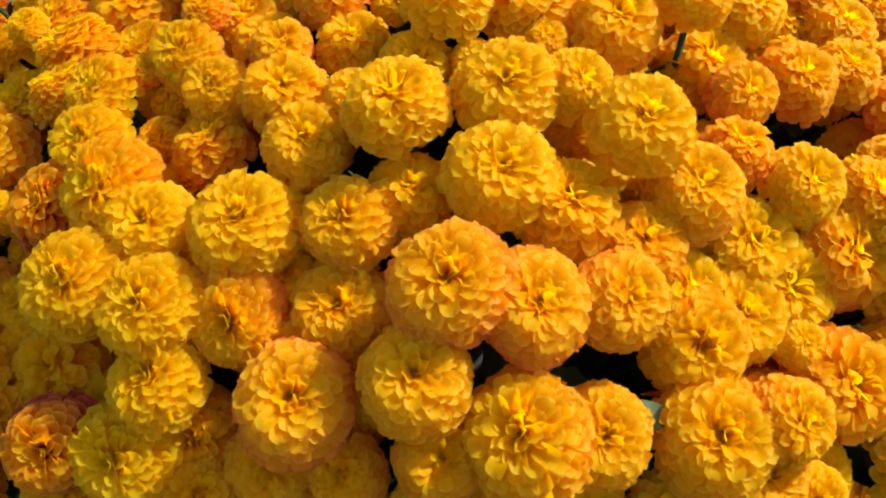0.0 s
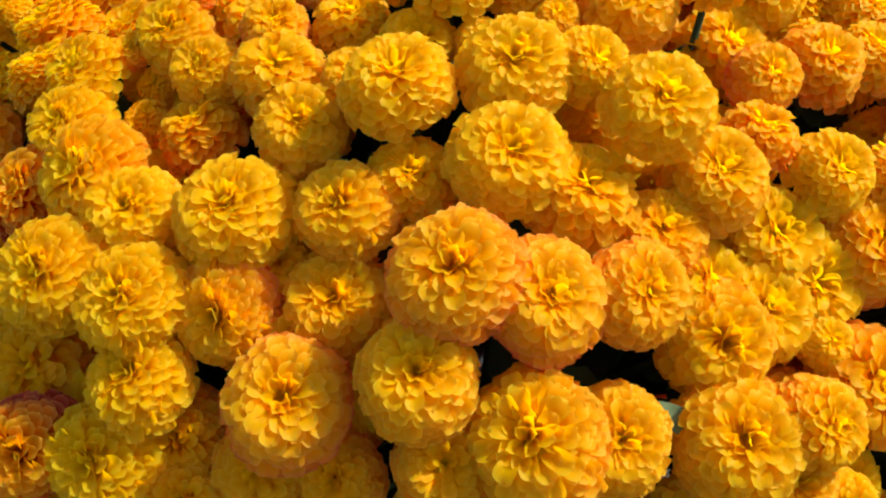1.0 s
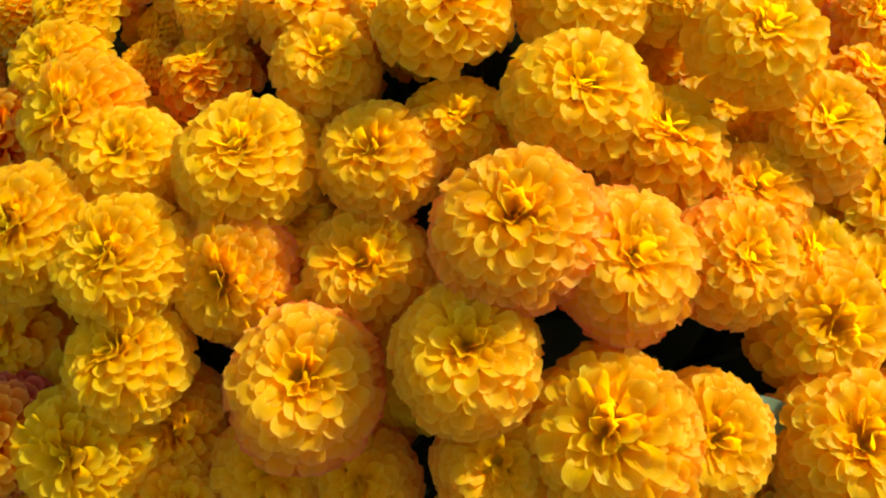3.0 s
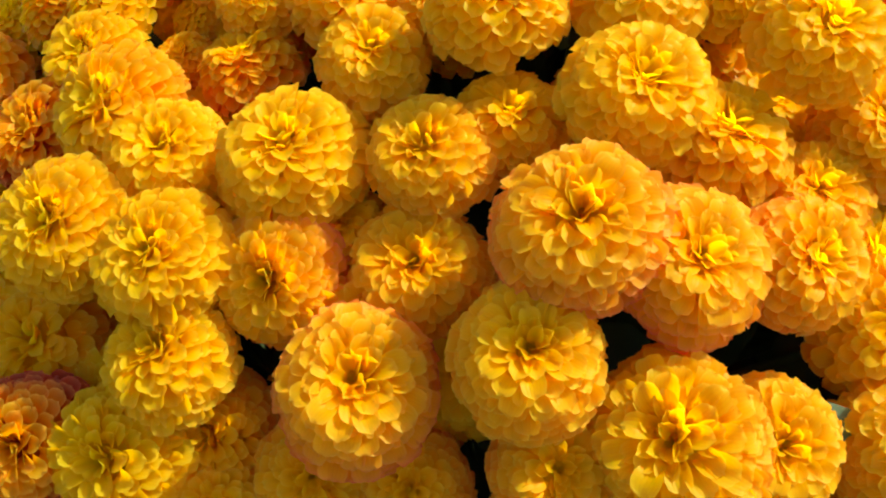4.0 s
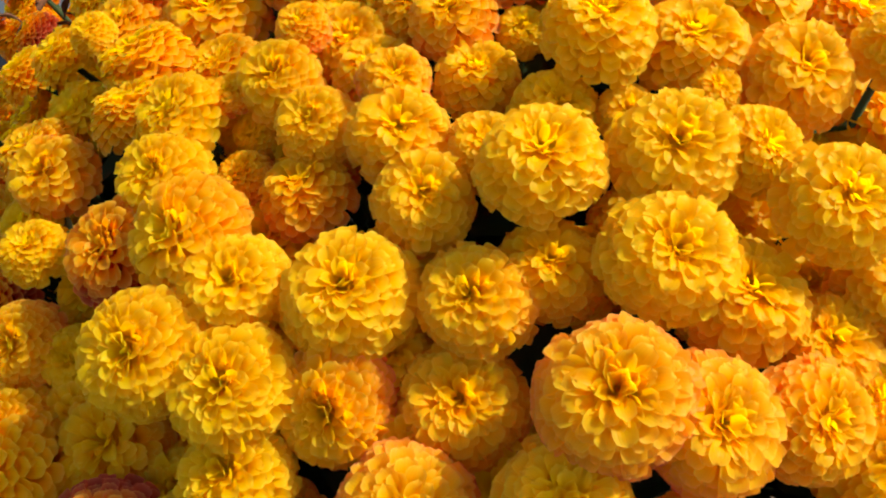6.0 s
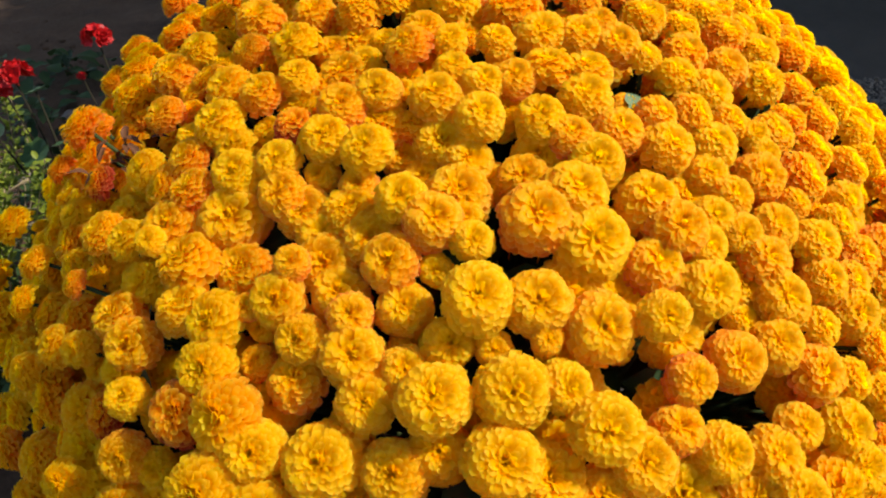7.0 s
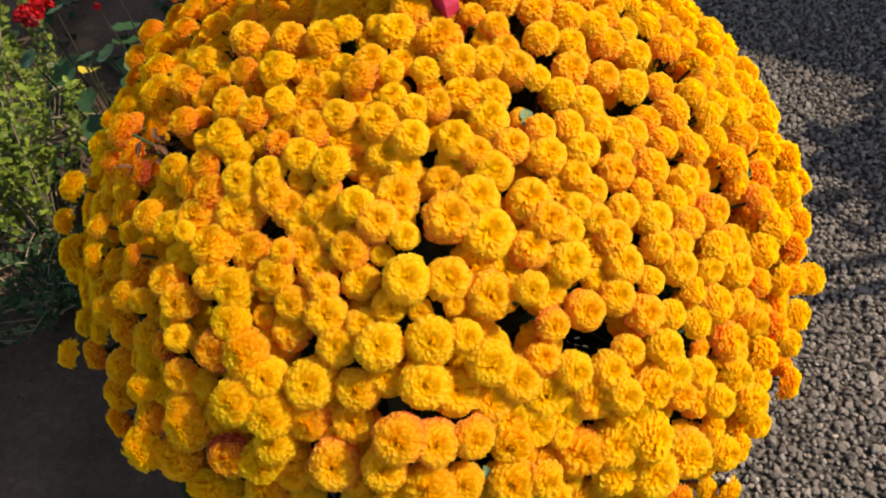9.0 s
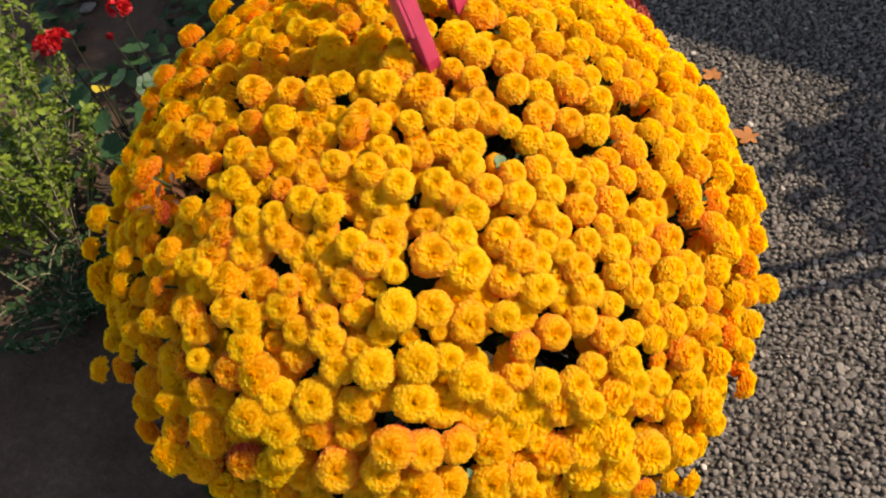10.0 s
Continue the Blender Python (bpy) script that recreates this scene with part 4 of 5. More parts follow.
far_bloom(-0.247, 0.568, 0.650, 0.038, "orange")
far_bloom(-0.011, 0.505, 0.732, 0.036, "golden")
far_bloom(-0.023, 0.475, 0.711, 0.039, "orange")
far_bloom(0.233, 0.501, 0.689, 0.036, "golden")
far_bloom(0.396, 0.459, 0.465, 0.039, "blushed")
far_bloom(-0.264, 0.420, 0.472, 0.039, "orange")
far_bloom(-0.030, 0.717, 0.795, 0.037, "blushed")
far_bloom(-0.094, 0.675, 0.773, 0.039, "golden")
far_bloom(-0.026, 0.648, 0.784, 0.035, "blushed")
far_bloom(-0.031, 0.611, 0.774, 0.040, "orange")
far_bloom(0.107, 0.544, 0.752, 0.037, "golden")
far_bloom(0.386, 0.641, 0.640, 0.035, "orange")
far_bloom(-0.042, 0.508, 0.728, 0.036, "orange")
far_bloom(0.006, 0.487, 0.723, 0.040, "orange")


# ---- the rest of the bush: blooms on its far and lower sides, leaves and stems ----
GAPS = []


def gap(x, y, z, wide=0.019):
    """A dark opening between the blooms, where none stands behind."""
    GAPS.append((Vector((x, y, z)), wide))


gap(0.231, 0.438, 0.636, 0.027)
gap(0.218, 0.431, 0.637, 0.027)
gap(0.247, 0.450, 0.636, 0.027)
gap(0.367, 0.619, 0.645, 0.027)
gap(0.390, 0.632, 0.625, 0.027)
gap(0.302, 0.713, 0.722, 0.027)
gap(0.323, 0.723, 0.709, 0.027)
gap(0.164, 0.625, 0.765, 0.027)
gap(0.182, 0.613, 0.756, 0.027)
gap(0.086, 0.556, 0.755)
gap(-0.010, 0.665, 0.786, 0.027)
gap(0.044, 0.665, 0.790)
gap(0.108, 0.676, 0.788)
gap(0.178, 0.671, 0.772)
gap(0.236, 0.647, 0.745)
gap(0.258, 0.648, 0.735)
gap(-0.097, 0.582, 0.742)
gap(-0.101, 0.629, 0.756)
gap(-0.057, 0.633, 0.770)
gap(-0.161, 0.568, 0.707)
gap(-0.188, 0.603, 0.706)
gap(-0.212, 0.614, 0.694)
gap(-0.072, 0.507, 0.714)
gap(-0.061, 0.495, 0.711)
gap(-0.016, 0.491, 0.718)
gap(0.045, 0.501, 0.729)
gap(-0.048, 0.428, 0.665)
gap(-0.042, 0.397, 0.638)
gap(-0.129, 0.442, 0.643)
gap(-0.085, 0.465, 0.682)
gap(0.010, 0.391, 0.642)
gap(0.100, 0.392, 0.641)
gap(0.033, 0.365, 0.614)
gap(0.042, 0.359, 0.608)
gap(0.304, 0.509, 0.641)
gap(0.305, 0.501, 0.635)
gap(0.353, 0.480, 0.565)
gap(0.278, 0.521, 0.669)
gap(0.322, 0.424, 0.537)
gap(0.332, 0.427, 0.526)
gap(0.294, 0.388, 0.516)
gap(0.397, 0.552, 0.570)
gap(0.442, 0.616, 0.539)
gap(0.067, 0.331, 0.567)
gap(0.133, 0.334, 0.557)
gap(0.335, 0.394, 0.453)
gap(-0.120, 0.360, 0.551)
gap(0.125, 0.795, 0.793)
gap(0.113, 0.736, 0.794)
gap(0.153, 0.708, 0.784)
gap(0.161, 0.545, 0.736)
gap(0.162, 0.501, 0.713)
gap(0.241, 0.567, 0.715)
gap(0.227, 0.575, 0.725)
gap(0.302, 0.603, 0.694)
gap(0.334, 0.679, 0.693)
gap(0.412, 0.705, 0.620)
gap(-0.001, 0.526, 0.740)
gap(-0.174, 0.594, 0.711)
gap(-0.140, 0.469, 0.656, 0.024)
gap(-0.125, 0.459, 0.657, 0.024)
gap(-0.068, 0.513, 0.716, 0.024)
gap(-0.060, 0.517, 0.721, 0.024)
gap(-0.088, 0.494, 0.698, 0.024)
gap(0.082, 0.457, 0.697, 0.024)
gap(0.067, 0.459, 0.699, 0.024)
gap(0.093, 0.505, 0.726, 0.024)
gap(0.049, 0.377, 0.627, 0.024)
gap(0.048, 0.367, 0.614, 0.024)
gap(0.035, 0.411, 0.661, 0.024)
gap(0.100, 0.347, 0.598, 0.030)
gap(0.123, 0.348, 0.589, 0.030)
gap(0.146, 0.352, 0.578, 0.024)
gap(0.044, 0.374, 0.633)


def fill_blooms():
    """Blooms where none stands yet: round the back, down the sides, and sunk between the outer ones."""
    taken = [Vector(q[:3]) for q in placed]
    for i in range(2800):
        v = Vector((0, 0, 1 - 2 * (i + 0.5) / 2800))
        a, flat = i * 2.39996 + turns.gauss(0, 0.02), math.sqrt(1 - v.z ** 2)
        v.x, v.y = flat * math.cos(a), flat * math.sin(a)
        front = 0.32 * v.x - 1.48 * v.y + 2.13 * v.z > 1.0
        depth = turns.uniform(0.016, 0.030) if front else turns.uniform(0.0, 0.022)
        at = MID + Vector((v.x * (HALF.x - 0.012 - depth), v.y * (HALF.y - 0.012 - depth), v.z * (HALF.z - 0.012 - depth)))
        if at.z < 0.13 + turns.gauss(0, 0.02):
            continue
        if at.z < 0.46:
            taper = 1 - 0.62 * (0.46 - at.z)
            at.x, at.y = MID.x + (at.x - MID.x) * taper, MID.y + (at.y - MID.y) * taper
        if at.x + at.y < 0.22 and at.z < 0.56:  # the bush is eaten away on this flank
            at.x, at.y = MID.x + (at.x - MID.x) * 0.80, MID.y + (at.y - MID.y) * 0.80
        if any((at - q).length < wide for q, wide in GAPS):
            continue
        nearest = min((at - q).length for q in taken)
        if nearest < (0.0225 if front else 0.027):
            continue
        taken.append(at)
        add_spare(at, turns.uniform(0.035, 0.043), turns.choice((0.08, 0.22, 0.34, 0.45, 0.55)), COARSE if front and at.y < 0.7 else PLAIN)


def foliage():
    """Lobed dark green leaves packed under the blooms."""
    rng = np.random.default_rng(31)
    heap = Heap()
    kinds = [sheet_leaf(1.0, 0.62, 2.5, 0.3, 0.25, 4), sheet_leaf(1.0, 0.55, 2.5, 0.2, 0.4, 4), sheet_leaf(1.0, 0.7, 2.5, 0.45, 0.1, 4)]
    for _ in range(3400):
        v = Vector(rng.normal(0, 1, 3)).normalized()
        deep = rng.choice((0.062, 0.075, 0.10, 0.14)) + rng.uniform(-0.01, 0.01)
        at = MID + Vector((v.x * (HALF.x - deep), v.y * (HALF.y - deep), v.z * (HALF.z - deep)))
        if at.z < 0.10:
            continue
        if at.z < 0.46:
            taper = 1 - 0.62 * (0.46 - at.z)
            at.x, at.y = MID.x + (at.x - MID.x) * taper, MID.y + (at.y - MID.y) * taper
        if at.x + at.y < 0.22 and at.z < 0.56:  # the bush is eaten away on this flank
            at.x, at.y = MID.x + (at.x - MID.x) * 0.80, MID.y + (at.y - MID.y) * 0.80
        way = v + Vector(rng.normal(0, 0.55, 3)) + Vector((0, 0, 0.25))
        m = Matrix.Translation(at - BASE) @ way.to_track_quat("Z", "Y").to_matrix().to_4x4() @ Matrix.Rotation(rng.uniform(0, 6.28), 4, "Z") @ Matrix.Rotation(rng.normal(0, 0.3), 4, "X") @ Matrix.Scale(rng.uniform(0.035, 0.055), 4)
        verts, faces, uvs = kinds[rng.integers(3)]
        heap.add(moved(verts, m), faces, uvs)
    part("leaves", heap.mesh("leaves", LEAF), plant, "dark green lobed leaves", kind="stuff")


def limbs():
    """Woody limbs from the pot up into the bush."""
    for k in range(26):
        a = k * 2.39996
        spread = 0.10 + 0.24 * (k / 25)
        low = Vector((0.03 * math.cos(a), 0.03 * math.sin(a), 0.20))
        mid = Vector((spread * 0.5 * math.cos(a), spread * 0.5 * math.sin(a), 0.36))
        high = Vector((spread * math.cos(a), spread * math.sin(a), 0.62 - 0.7 * spread))
        verts, faces = tube([low, mid, high], [0.006, 0.0045, 0.003], 6)
        stems.add(verts, faces)


fill_blooms()
foliage()
limbs()
part("stems", stems.mesh("stems", STEM), plant, "green stems", kind="stuff")
spare = part("spare_blooms", spare_blooms.mesh("spare_blooms", PETAL, tone=True), plant, "yellow and orange pompon blooms", kind="stuff")
spare.color = (0, 0, 0, 1)


def flower_pot():
    """Grey plastic pot under the bush, with soil in it."""
    pot = thing("flower_pot", BASE, "grey plastic flower pot under the chrysanthemum bush", "flower pot")
    verts, faces = lathe([(0.001, 0.0), (0.125, 0.0), (0.135, 0.006), (0.168, 0.215), (0.182, 0.218), (0.186, 0.245), (0.180, 0.25), (0.168, 0.245), (0.160, 0.21), (0.128, 0.02), (0.001, 0.02)])
    part("pot_wall", mesh_of("pot_wall", verts, faces, POT), pot)
    verts, faces = lathe([(0.001, 0.17), (0.152, 0.17), (0.155, 0.205), (0.08, 0.215), (0.001, 0.212)], 32)
    part("potting_soil", mesh_of("potting_soil", verts, faces, SOIL), pot, "dark potting soil")


flower_pot()


def gap_leaf(x, y, z, size, turn):
    """A pale green young leaf that shows in a gap between blooms."""
    verts, faces, uvs = sheet_leaf(size, size * 0.6, 2.5, 0.35, 0.3, 7)
    m = Matrix.Translation(Vector((x, y, z)) - BASE) @ outward((x, y, z)).to_track_quat("Z", "Y").to_matrix().to_4x4() @ Matrix.Rotation(turn, 4, "Z")
    part("leaf", mesh_of("leaf", verts, faces, SHOOT, uvs), plant, "pale green young leaf", m)


SHOOT = leaf_material("young_leaf", (0.07, 0.13, 0.06), (0.16, 0.25, 0.13), 0.2, 0.6)
gap_leaf(0.149, 0.333, 0.570, 0.014, 0.4)
gap_leaf(-0.070, 0.480, 0.697, 0.018, 2.0)
gap_leaf(-0.150, 0.447, 0.648, 0.022, 4.2)
gap_leaf(-0.143, 0.470, 0.668, 0.014, 1.2)
gap_leaf(0.165, 0.600, 0.770, 0.024, 3.0)
gap_leaf(0.120, 0.650, 0.790, 0.022, 0.5)


# ---- small things in and round the bush ----
def plank(name, outline, broad, front, back):
    """A flat bevelled board cut to an outline, between two depths."""
    bm = bmesh.new()
    bm.faces.new([bm.verts.new((x * broad, y * broad, front)) for x, y in outline])
    made = bmesh.ops.extrude_face_region(bm, geom=bm.faces[:])
    bmesh.ops.translate(bm, vec=(0, 0, back - front), verts=[g for g in made["geom"] if isinstance(g, bmesh.types.BMVert)])
    bmesh.ops.recalc_face_normals(bm, faces=bm.faces)
    bmesh.ops.bevel(bm, geom=bm.edges, offset=0.0008, segments=2, affect="EDGES")
    me = bpy.data.meshes.new(name)
    bm.to_mesh(me)
    bm.free()
    me.materials.append(PINK)
    return me


def garden_stake(low, high, broad, thick):
    """Pink painted wooden stake: a pointed, notched board with a second strip nailed on its front."""
    low, high = Vector(low), Vector(high)
    top = (high - low).length / broad
    up = (high - low).normalized()
    face = Vector((-1, -0.62, 0.1))
    face = (face - up * face.dot(up)).normalized()
    m = Matrix((face.cross(up), up, -face)).transposed().to_4x4()
    stake = thing("garden_stake", Matrix.Translation(low) @ m, "pink painted flat wooden stake stuck in the bush", "garden stake", "pink stakes in the bush")
    part("board", plank("board", [(-0.30, -0.6), (-0.32, 0.1), (-0.46, 0.5), (-0.5, 1.1), (-0.5, top), (0.5, top), (0.5, 1.2), (0.46, 0.5), (0.40, 0.0), (0.40, -0.6), (0.22, -0.6), (0.20, 0.0), (0.05, 0.12), (-0.06, -0.02), (-0.08, -0.6)], broad, thick / 2, -thick / 2), stake)
    part("strip", plank("strip", [(-0.5, 1.5), (-0.5, top), (0.34, top), (0.34, 1.7), (0.28, 1.15), (-0.1, 1.6)], broad, -thick / 2 - 0.0005, -thick / 2 - 0.005), stake)


garden_stake((0.092, 0.700, 0.800), (0.030, 0.740, 0.985), 0.032, 0.016)
garden_stake((0.112, 0.800, 0.822), (0.070, 0.835, 0.995), 0.032, 0.016)


def fallen_leaf(x, y, size, turn, kind=0):
    """Five-lobed orange autumn leaf lying on the gravel."""
    verts, faces, uvs = [(0, 0, 0.004)], [], [(0.5, 0.0)]
    n = 40
    for k in range(n):
        a = 2 * math.pi * k / n
        reach = (0.45 + 0.55 * abs(math.cos(2.5 * a)) ** 1.2) * (0.75 + 0.25 * math.cos(a))
        verts.append((reach * math.sin(a), reach * math.cos(a), 0.10 * math.sin(3 * a) * reach + 0.12 * reach ** 2))
        uvs.append((0.5 + 0.5 * math.sin(a), reach))
    faces = [(0, 1 + k, 1 + (k + 1) % n) for k in range(n)]
    ob = new("fallen_leaf", mesh_of("fallen_leaf", verts, faces, FALLEN, uvs))
    ob.matrix_basis = pose(x, y, 0.010, 0, 0, turn) @ Matrix.Scale(size, 4)
    tagged(ob, "orange autumn leaf lying on the gravel", "leaf", "fallen leaves")


fallen_leaf(0.692, 1.442, 0.042, 70)
fallen_leaf(0.639, 1.670, 0.036, 130)


def pale_stone(x, y, size, turn, lies="pale beige pebble on the dark gravel", low=0.0, material=None):
    rng = np.random.default_rng(int(abs(x) * 1000))
    verts, faces = pebble(rng, size)
    ob = new("pale_stone", mesh_of("pale_stone", verts, faces, material or PALE, smooth=False))
    ob.matrix_basis = pose(x, y, low + size * 0.28, 0, 0, turn)
    tagged(ob, lies, "stone", "pale stones")


PALE = rough_material("pale_stone", ((0.2, (0.34, 0.27, 0.20)), (0.8, (0.58, 0.50, 0.42))), 60, 400, 0.7, 0.001)
for spot in ((0.773, 1.028, 0.020, 20), (0.70, 1.49, 0.022, 100), (0.86, 1.10, 0.018, 60), (0.60, 1.76, 0.016, 10), (0.50, 0.625, 0.016, 80)):
    pale_stone(*spot)
pale_stone(-1.02, 1.60, 0.07, 30, "dull brown stone lying on the garden soil", 0.035, STONE)
pale_stone(-1.08, 1.93, 0.06, 10, "dull brown stone lying on the garden soil", 0.035, STONE)


def ground_cover():
    """Dark low leaves over the soil behind the bush."""
    rng = np.random.default_rng(61)
    heap = Heap()
    leaf = sheet_leaf(1.0, 0.7, 2.5, 0.25, 0.3, 4)
    for _ in range(900):
        x, y = rng.uniform(-1.5, -0.25), rng.uniform(1.05, 2.2)
        if noise.noise((x * 4, y * 4, 7)) < -0.05:
            continue
        m = Matrix.Translation((x, y, 0.05 + rng.uniform(0, 0.10))) @ Matrix.Rotation(rng.uniform(0, 6.28), 4, "Z") @ Matrix.Rotation(rng.normal(0.2, 0.5), 4, "X") @ Matrix.Scale(rng.uniform(0.03, 0.06), 4)
        heap.add(moved(leaf[0], m), leaf[1], leaf[2])
    ob = new("ground_cover", heap.mesh("ground_cover", LEAF))
    tagged(ob, "dark green low ground cover leaves on the soil", "ground cover", kind="stuff")


ground_cover()


def leafy_shrub(x, y, tall, spread, shoots, seed, label, green_of=None):
    """Low shrub of thin upright shoots set with small light green leaves."""
    rng = np.random.default_rng(seed)
    shrub = thing("leafy_shrub", (x, y, 0.03), label, "shrub", "shrubs in the bed")
    wood, green = Heap(), Heap()
    small = sheet_leaf(1.0, 0.60, 0, 0.3, 0.15, 4)
    for k in range(shoots):
        a, out = rng.uniform(0, 6.28), rng.uniform(0.15, 1.0) ** 0.6 * spread
        low = Vector((0.15 * out * math.cos(a), 0.15 * out * math.sin(a), 0))
        high = Vector((out * math.cos(a), out * math.sin(a), tall * rng.uniform(0.6, 1.0) * (1 - 0.35 * (out / spread) ** 2)))
        bend = (low + high) / 2 + Vector((rng.normal(0, 0.06), rng.normal(0, 0.06), 0.04))
        points = [low * (1 - s / 8) ** 2 + bend * 2 * (s / 8) * (1 - s / 8) + high * (s / 8) ** 2 for s in range(9)]
        verts, faces = tube(points, [0.0018 - 0.00013 * s for s in range(9)], 5)
        wood.add(verts, faces)
        n = int(46 * tall / 0.45)
        bare = rng.uniform(0.2, 0.55)
        for i in range(n):
            s = bare + (1 - bare) * (i + 0.5) / n + 0.03 * math.sin(i * 0.9)
            q = Vector(rng.normal(0, 0.006, 3)) + low * (1 - s) ** 2 + bend * 2 * s * (1 - s) + high * s ** 2
            m = Matrix.Translation(q) @ Matrix.Rotation(i * 2.39996 + rng.normal(0, 0.3), 4, "Z") @ Matrix.Rotation(radians(rng.uniform(5, 70)), 4, "X") @ Matrix.Scale(rng.uniform(0.011, 0.021), 4)
            green.add(moved(small[0], m), small[1], small[2])
    part("shoots", wood.mesh("shoots", TWIG), shrub, "thin woody shoots", kind="stuff")
    part("leaves", green.mesh("leaves", green_of or SHRUB), shrub, "small leaves", kind="stuff")


leafy_shrub(-0.78, 1.03, 0.60, 0.20, 36, 3, "light green shrub with small leaves in the soil bed")
leafy_shrub(-1.00, 0.96, 0.46, 0.22, 42, 4, "light green shrub with small leaves in the soil bed")
leafy_shrub(-0.93, 1.34, 0.62, 0.10, 14, 6, "tall light green sprigs with small leaves in the soil bed")
# darker leaf material: the bush's shade is put into this shrub's colour
leafy_shrub(-0.72, 0.88, 0.17, 0.15, 44, 5, "low shrub with the bush's shade put into its dark green leaf colour", LEAF)


def dry_twigs(x, y):
    """Bare straw-coloured twigs leaning out of the shrub."""
    rng = np.random.default_rng(8)
    clump = thing("dry_twigs", (x, y, 0.03), "bare straw-coloured twigs leaning out of the shrub", "twigs")
    for k in range(22):
        a = rng.uniform(-0.55, 0.45)
        reach = rng.uniform(0.10, 0.24)
        root = Vector((rng.uniform(-0.04, 0.02), rng.uniform(-0.05, 0.05), 0))
        end = root + Vector((reach * math.cos(a), reach * math.sin(a), rng.uniform(0.17, 0.27)))
        verts, faces = tube([root, root + Vector((0.02, 0.01, 0.16)), root.lerp(end, 0.6) + Vector((0, 0, 0.08)), end], [0.0030, 0.0026, 0.0022, 0.0013], 5)
        part("twig", mesh_of("twig", verts, faces, TWIG), clump)


dry_twigs(-0.85, 1.18)


def geranium(x, y, tall, heads, seed):
    """Geranium with round scalloped leaves and balls of red flowers."""
    rng = np.random.default_rng(seed)
    plant_thing = thing("geranium", (x, y, 0.03), "red-flowered geranium with round green leaves in the bed", "flowering plant", "geraniums in the bed")
    for k in range(16):
        a, out = k * 2.39996 + rng.uniform(-0.3, 0.3), rng.uniform(0.03, 0.15)
        top = Vector((out * math.cos(a), out * math.sin(a), tall * rng.uniform(0.35, 0.92)))
        verts, faces = tube([(0, 0, 0), top * 0.55 + Vector((0, 0, 0.03)), top], [0.003, 0.0022, 0.0015], 6)
        stalk_ob = part("leaf_stalk", mesh_of("leaf_stalk", verts, faces, SHADED_STEM), plant_thing)
        wide, n = rng.uniform(0.016, 0.030), 28
        disc = [(0, 0, 0)] + [(wide * r * (1 + 0.07 * math.sin(7 * t)) * math.cos(t), wide * r * (1 + 0.07 * math.sin(7 * t)) * math.sin(t), wide * (0.18 * r * r + 0.05 * r * math.sin(7 * t))) for r in (0.5, 1.0) for t in (2 * math.pi * i / n for i in range(n))]
        fs = [(0, 1 + i, 1 + (i + 1) % n) for i in range(n)] + [(1 + i, 1 + n + i, 1 + n + (i + 1) % n, 1 + (i + 1) % n) for i in range(n)]
        way = Vector((math.cos(a) * 0.5, math.sin(a) * 0.5 - 0.2, 1))
        part("leaf", mesh_of("leaf", disc, fs, GERANIUM), stalk_ob, m=Matrix.Translation(top) @ way.to_track_quat("Z", "Y").to_matrix().to_4x4())
    for hx, hy, hz, size in heads:
        verts, faces = tube([(0, 0, 0), Vector((hx, hy, hz)) * 0.5 + Vector((0, 0, 0.05)), (hx, hy, hz)], [0.0019, 0.0016, 0.0012], 6)
        stalk_ob = part("flower_stalk", mesh_of("flower_stalk", verts, faces, SHADED_STEM), plant_thing)
        heap = Heap()
        for i in range(22):
            v = Vector(rng.normal(0, 1, 3)).normalized()
            v.z = abs(v.z) * 0.8
            for j in range(5):
                lv, lf, lu = sheet_leaf(size * 0.42, size * 0.34, 0, 0.15, -0.2, 3)
                m = Matrix.Translation(Vector((hx, hy, hz)) + v * size * 0.6) @ v.to_track_quat("Z", "Y").to_matrix().to_4x4() @ Matrix.Rotation(j * 1.2566, 4, "Z") @ Matrix.Rotation(0.35, 4, "X")
                heap.add(moved(lv, m), lf, lu)
        part("flower_head", heap.mesh("flower_head", RED), stalk_ob, "ball of red petals")


def yellow_leaf(x, y, low, z, wide):
    """A withering yellow leaf on a bent stalk, up from the soil."""
    stem_thing = thing("yellow_leaf", (x, y, low), "yellowed round leaf on a thin stalk in the bed", "leaf")
    verts, faces = tube([(0, 0, 0), (0.012, 0.004, z * 0.55), (0, 0, z)], [0.0022, 0.0018, 0.0013], 6)
    part("stalk", mesh_of("stalk", verts, faces, STEM), stem_thing)
    lv, lf, lu = sheet_leaf(wide, wide * 0.9, 0, 0.25, 0.2, 6)
    part("blade", mesh_of("blade", lv, lf, YELLOWED, lu), stem_thing, m=Matrix.Translation((0, -wide / 2, z)) @ Matrix.Rotation(-0.25, 4, "X"))


YELLOWED = leaf_material("yellowed_leaf", (0.42, 0.30, 0.02), (0.68, 0.52, 0.05), 0.3, 0.6)
yellow_leaf(-0.705, 1.286, 0.03, 0.27, 0.05)
geranium(-0.62, 1.18, 0.46, ((-0.015, -0.06, 0.50, 0.034), (-0.06, -0.03, 0.47, 0.028)), 12)
geranium(-0.46, 1.15, 0.44, ((-0.05, 0.00, 0.55, 0.026), (-0.09, 0.00, 0.49, 0.009)), 14)


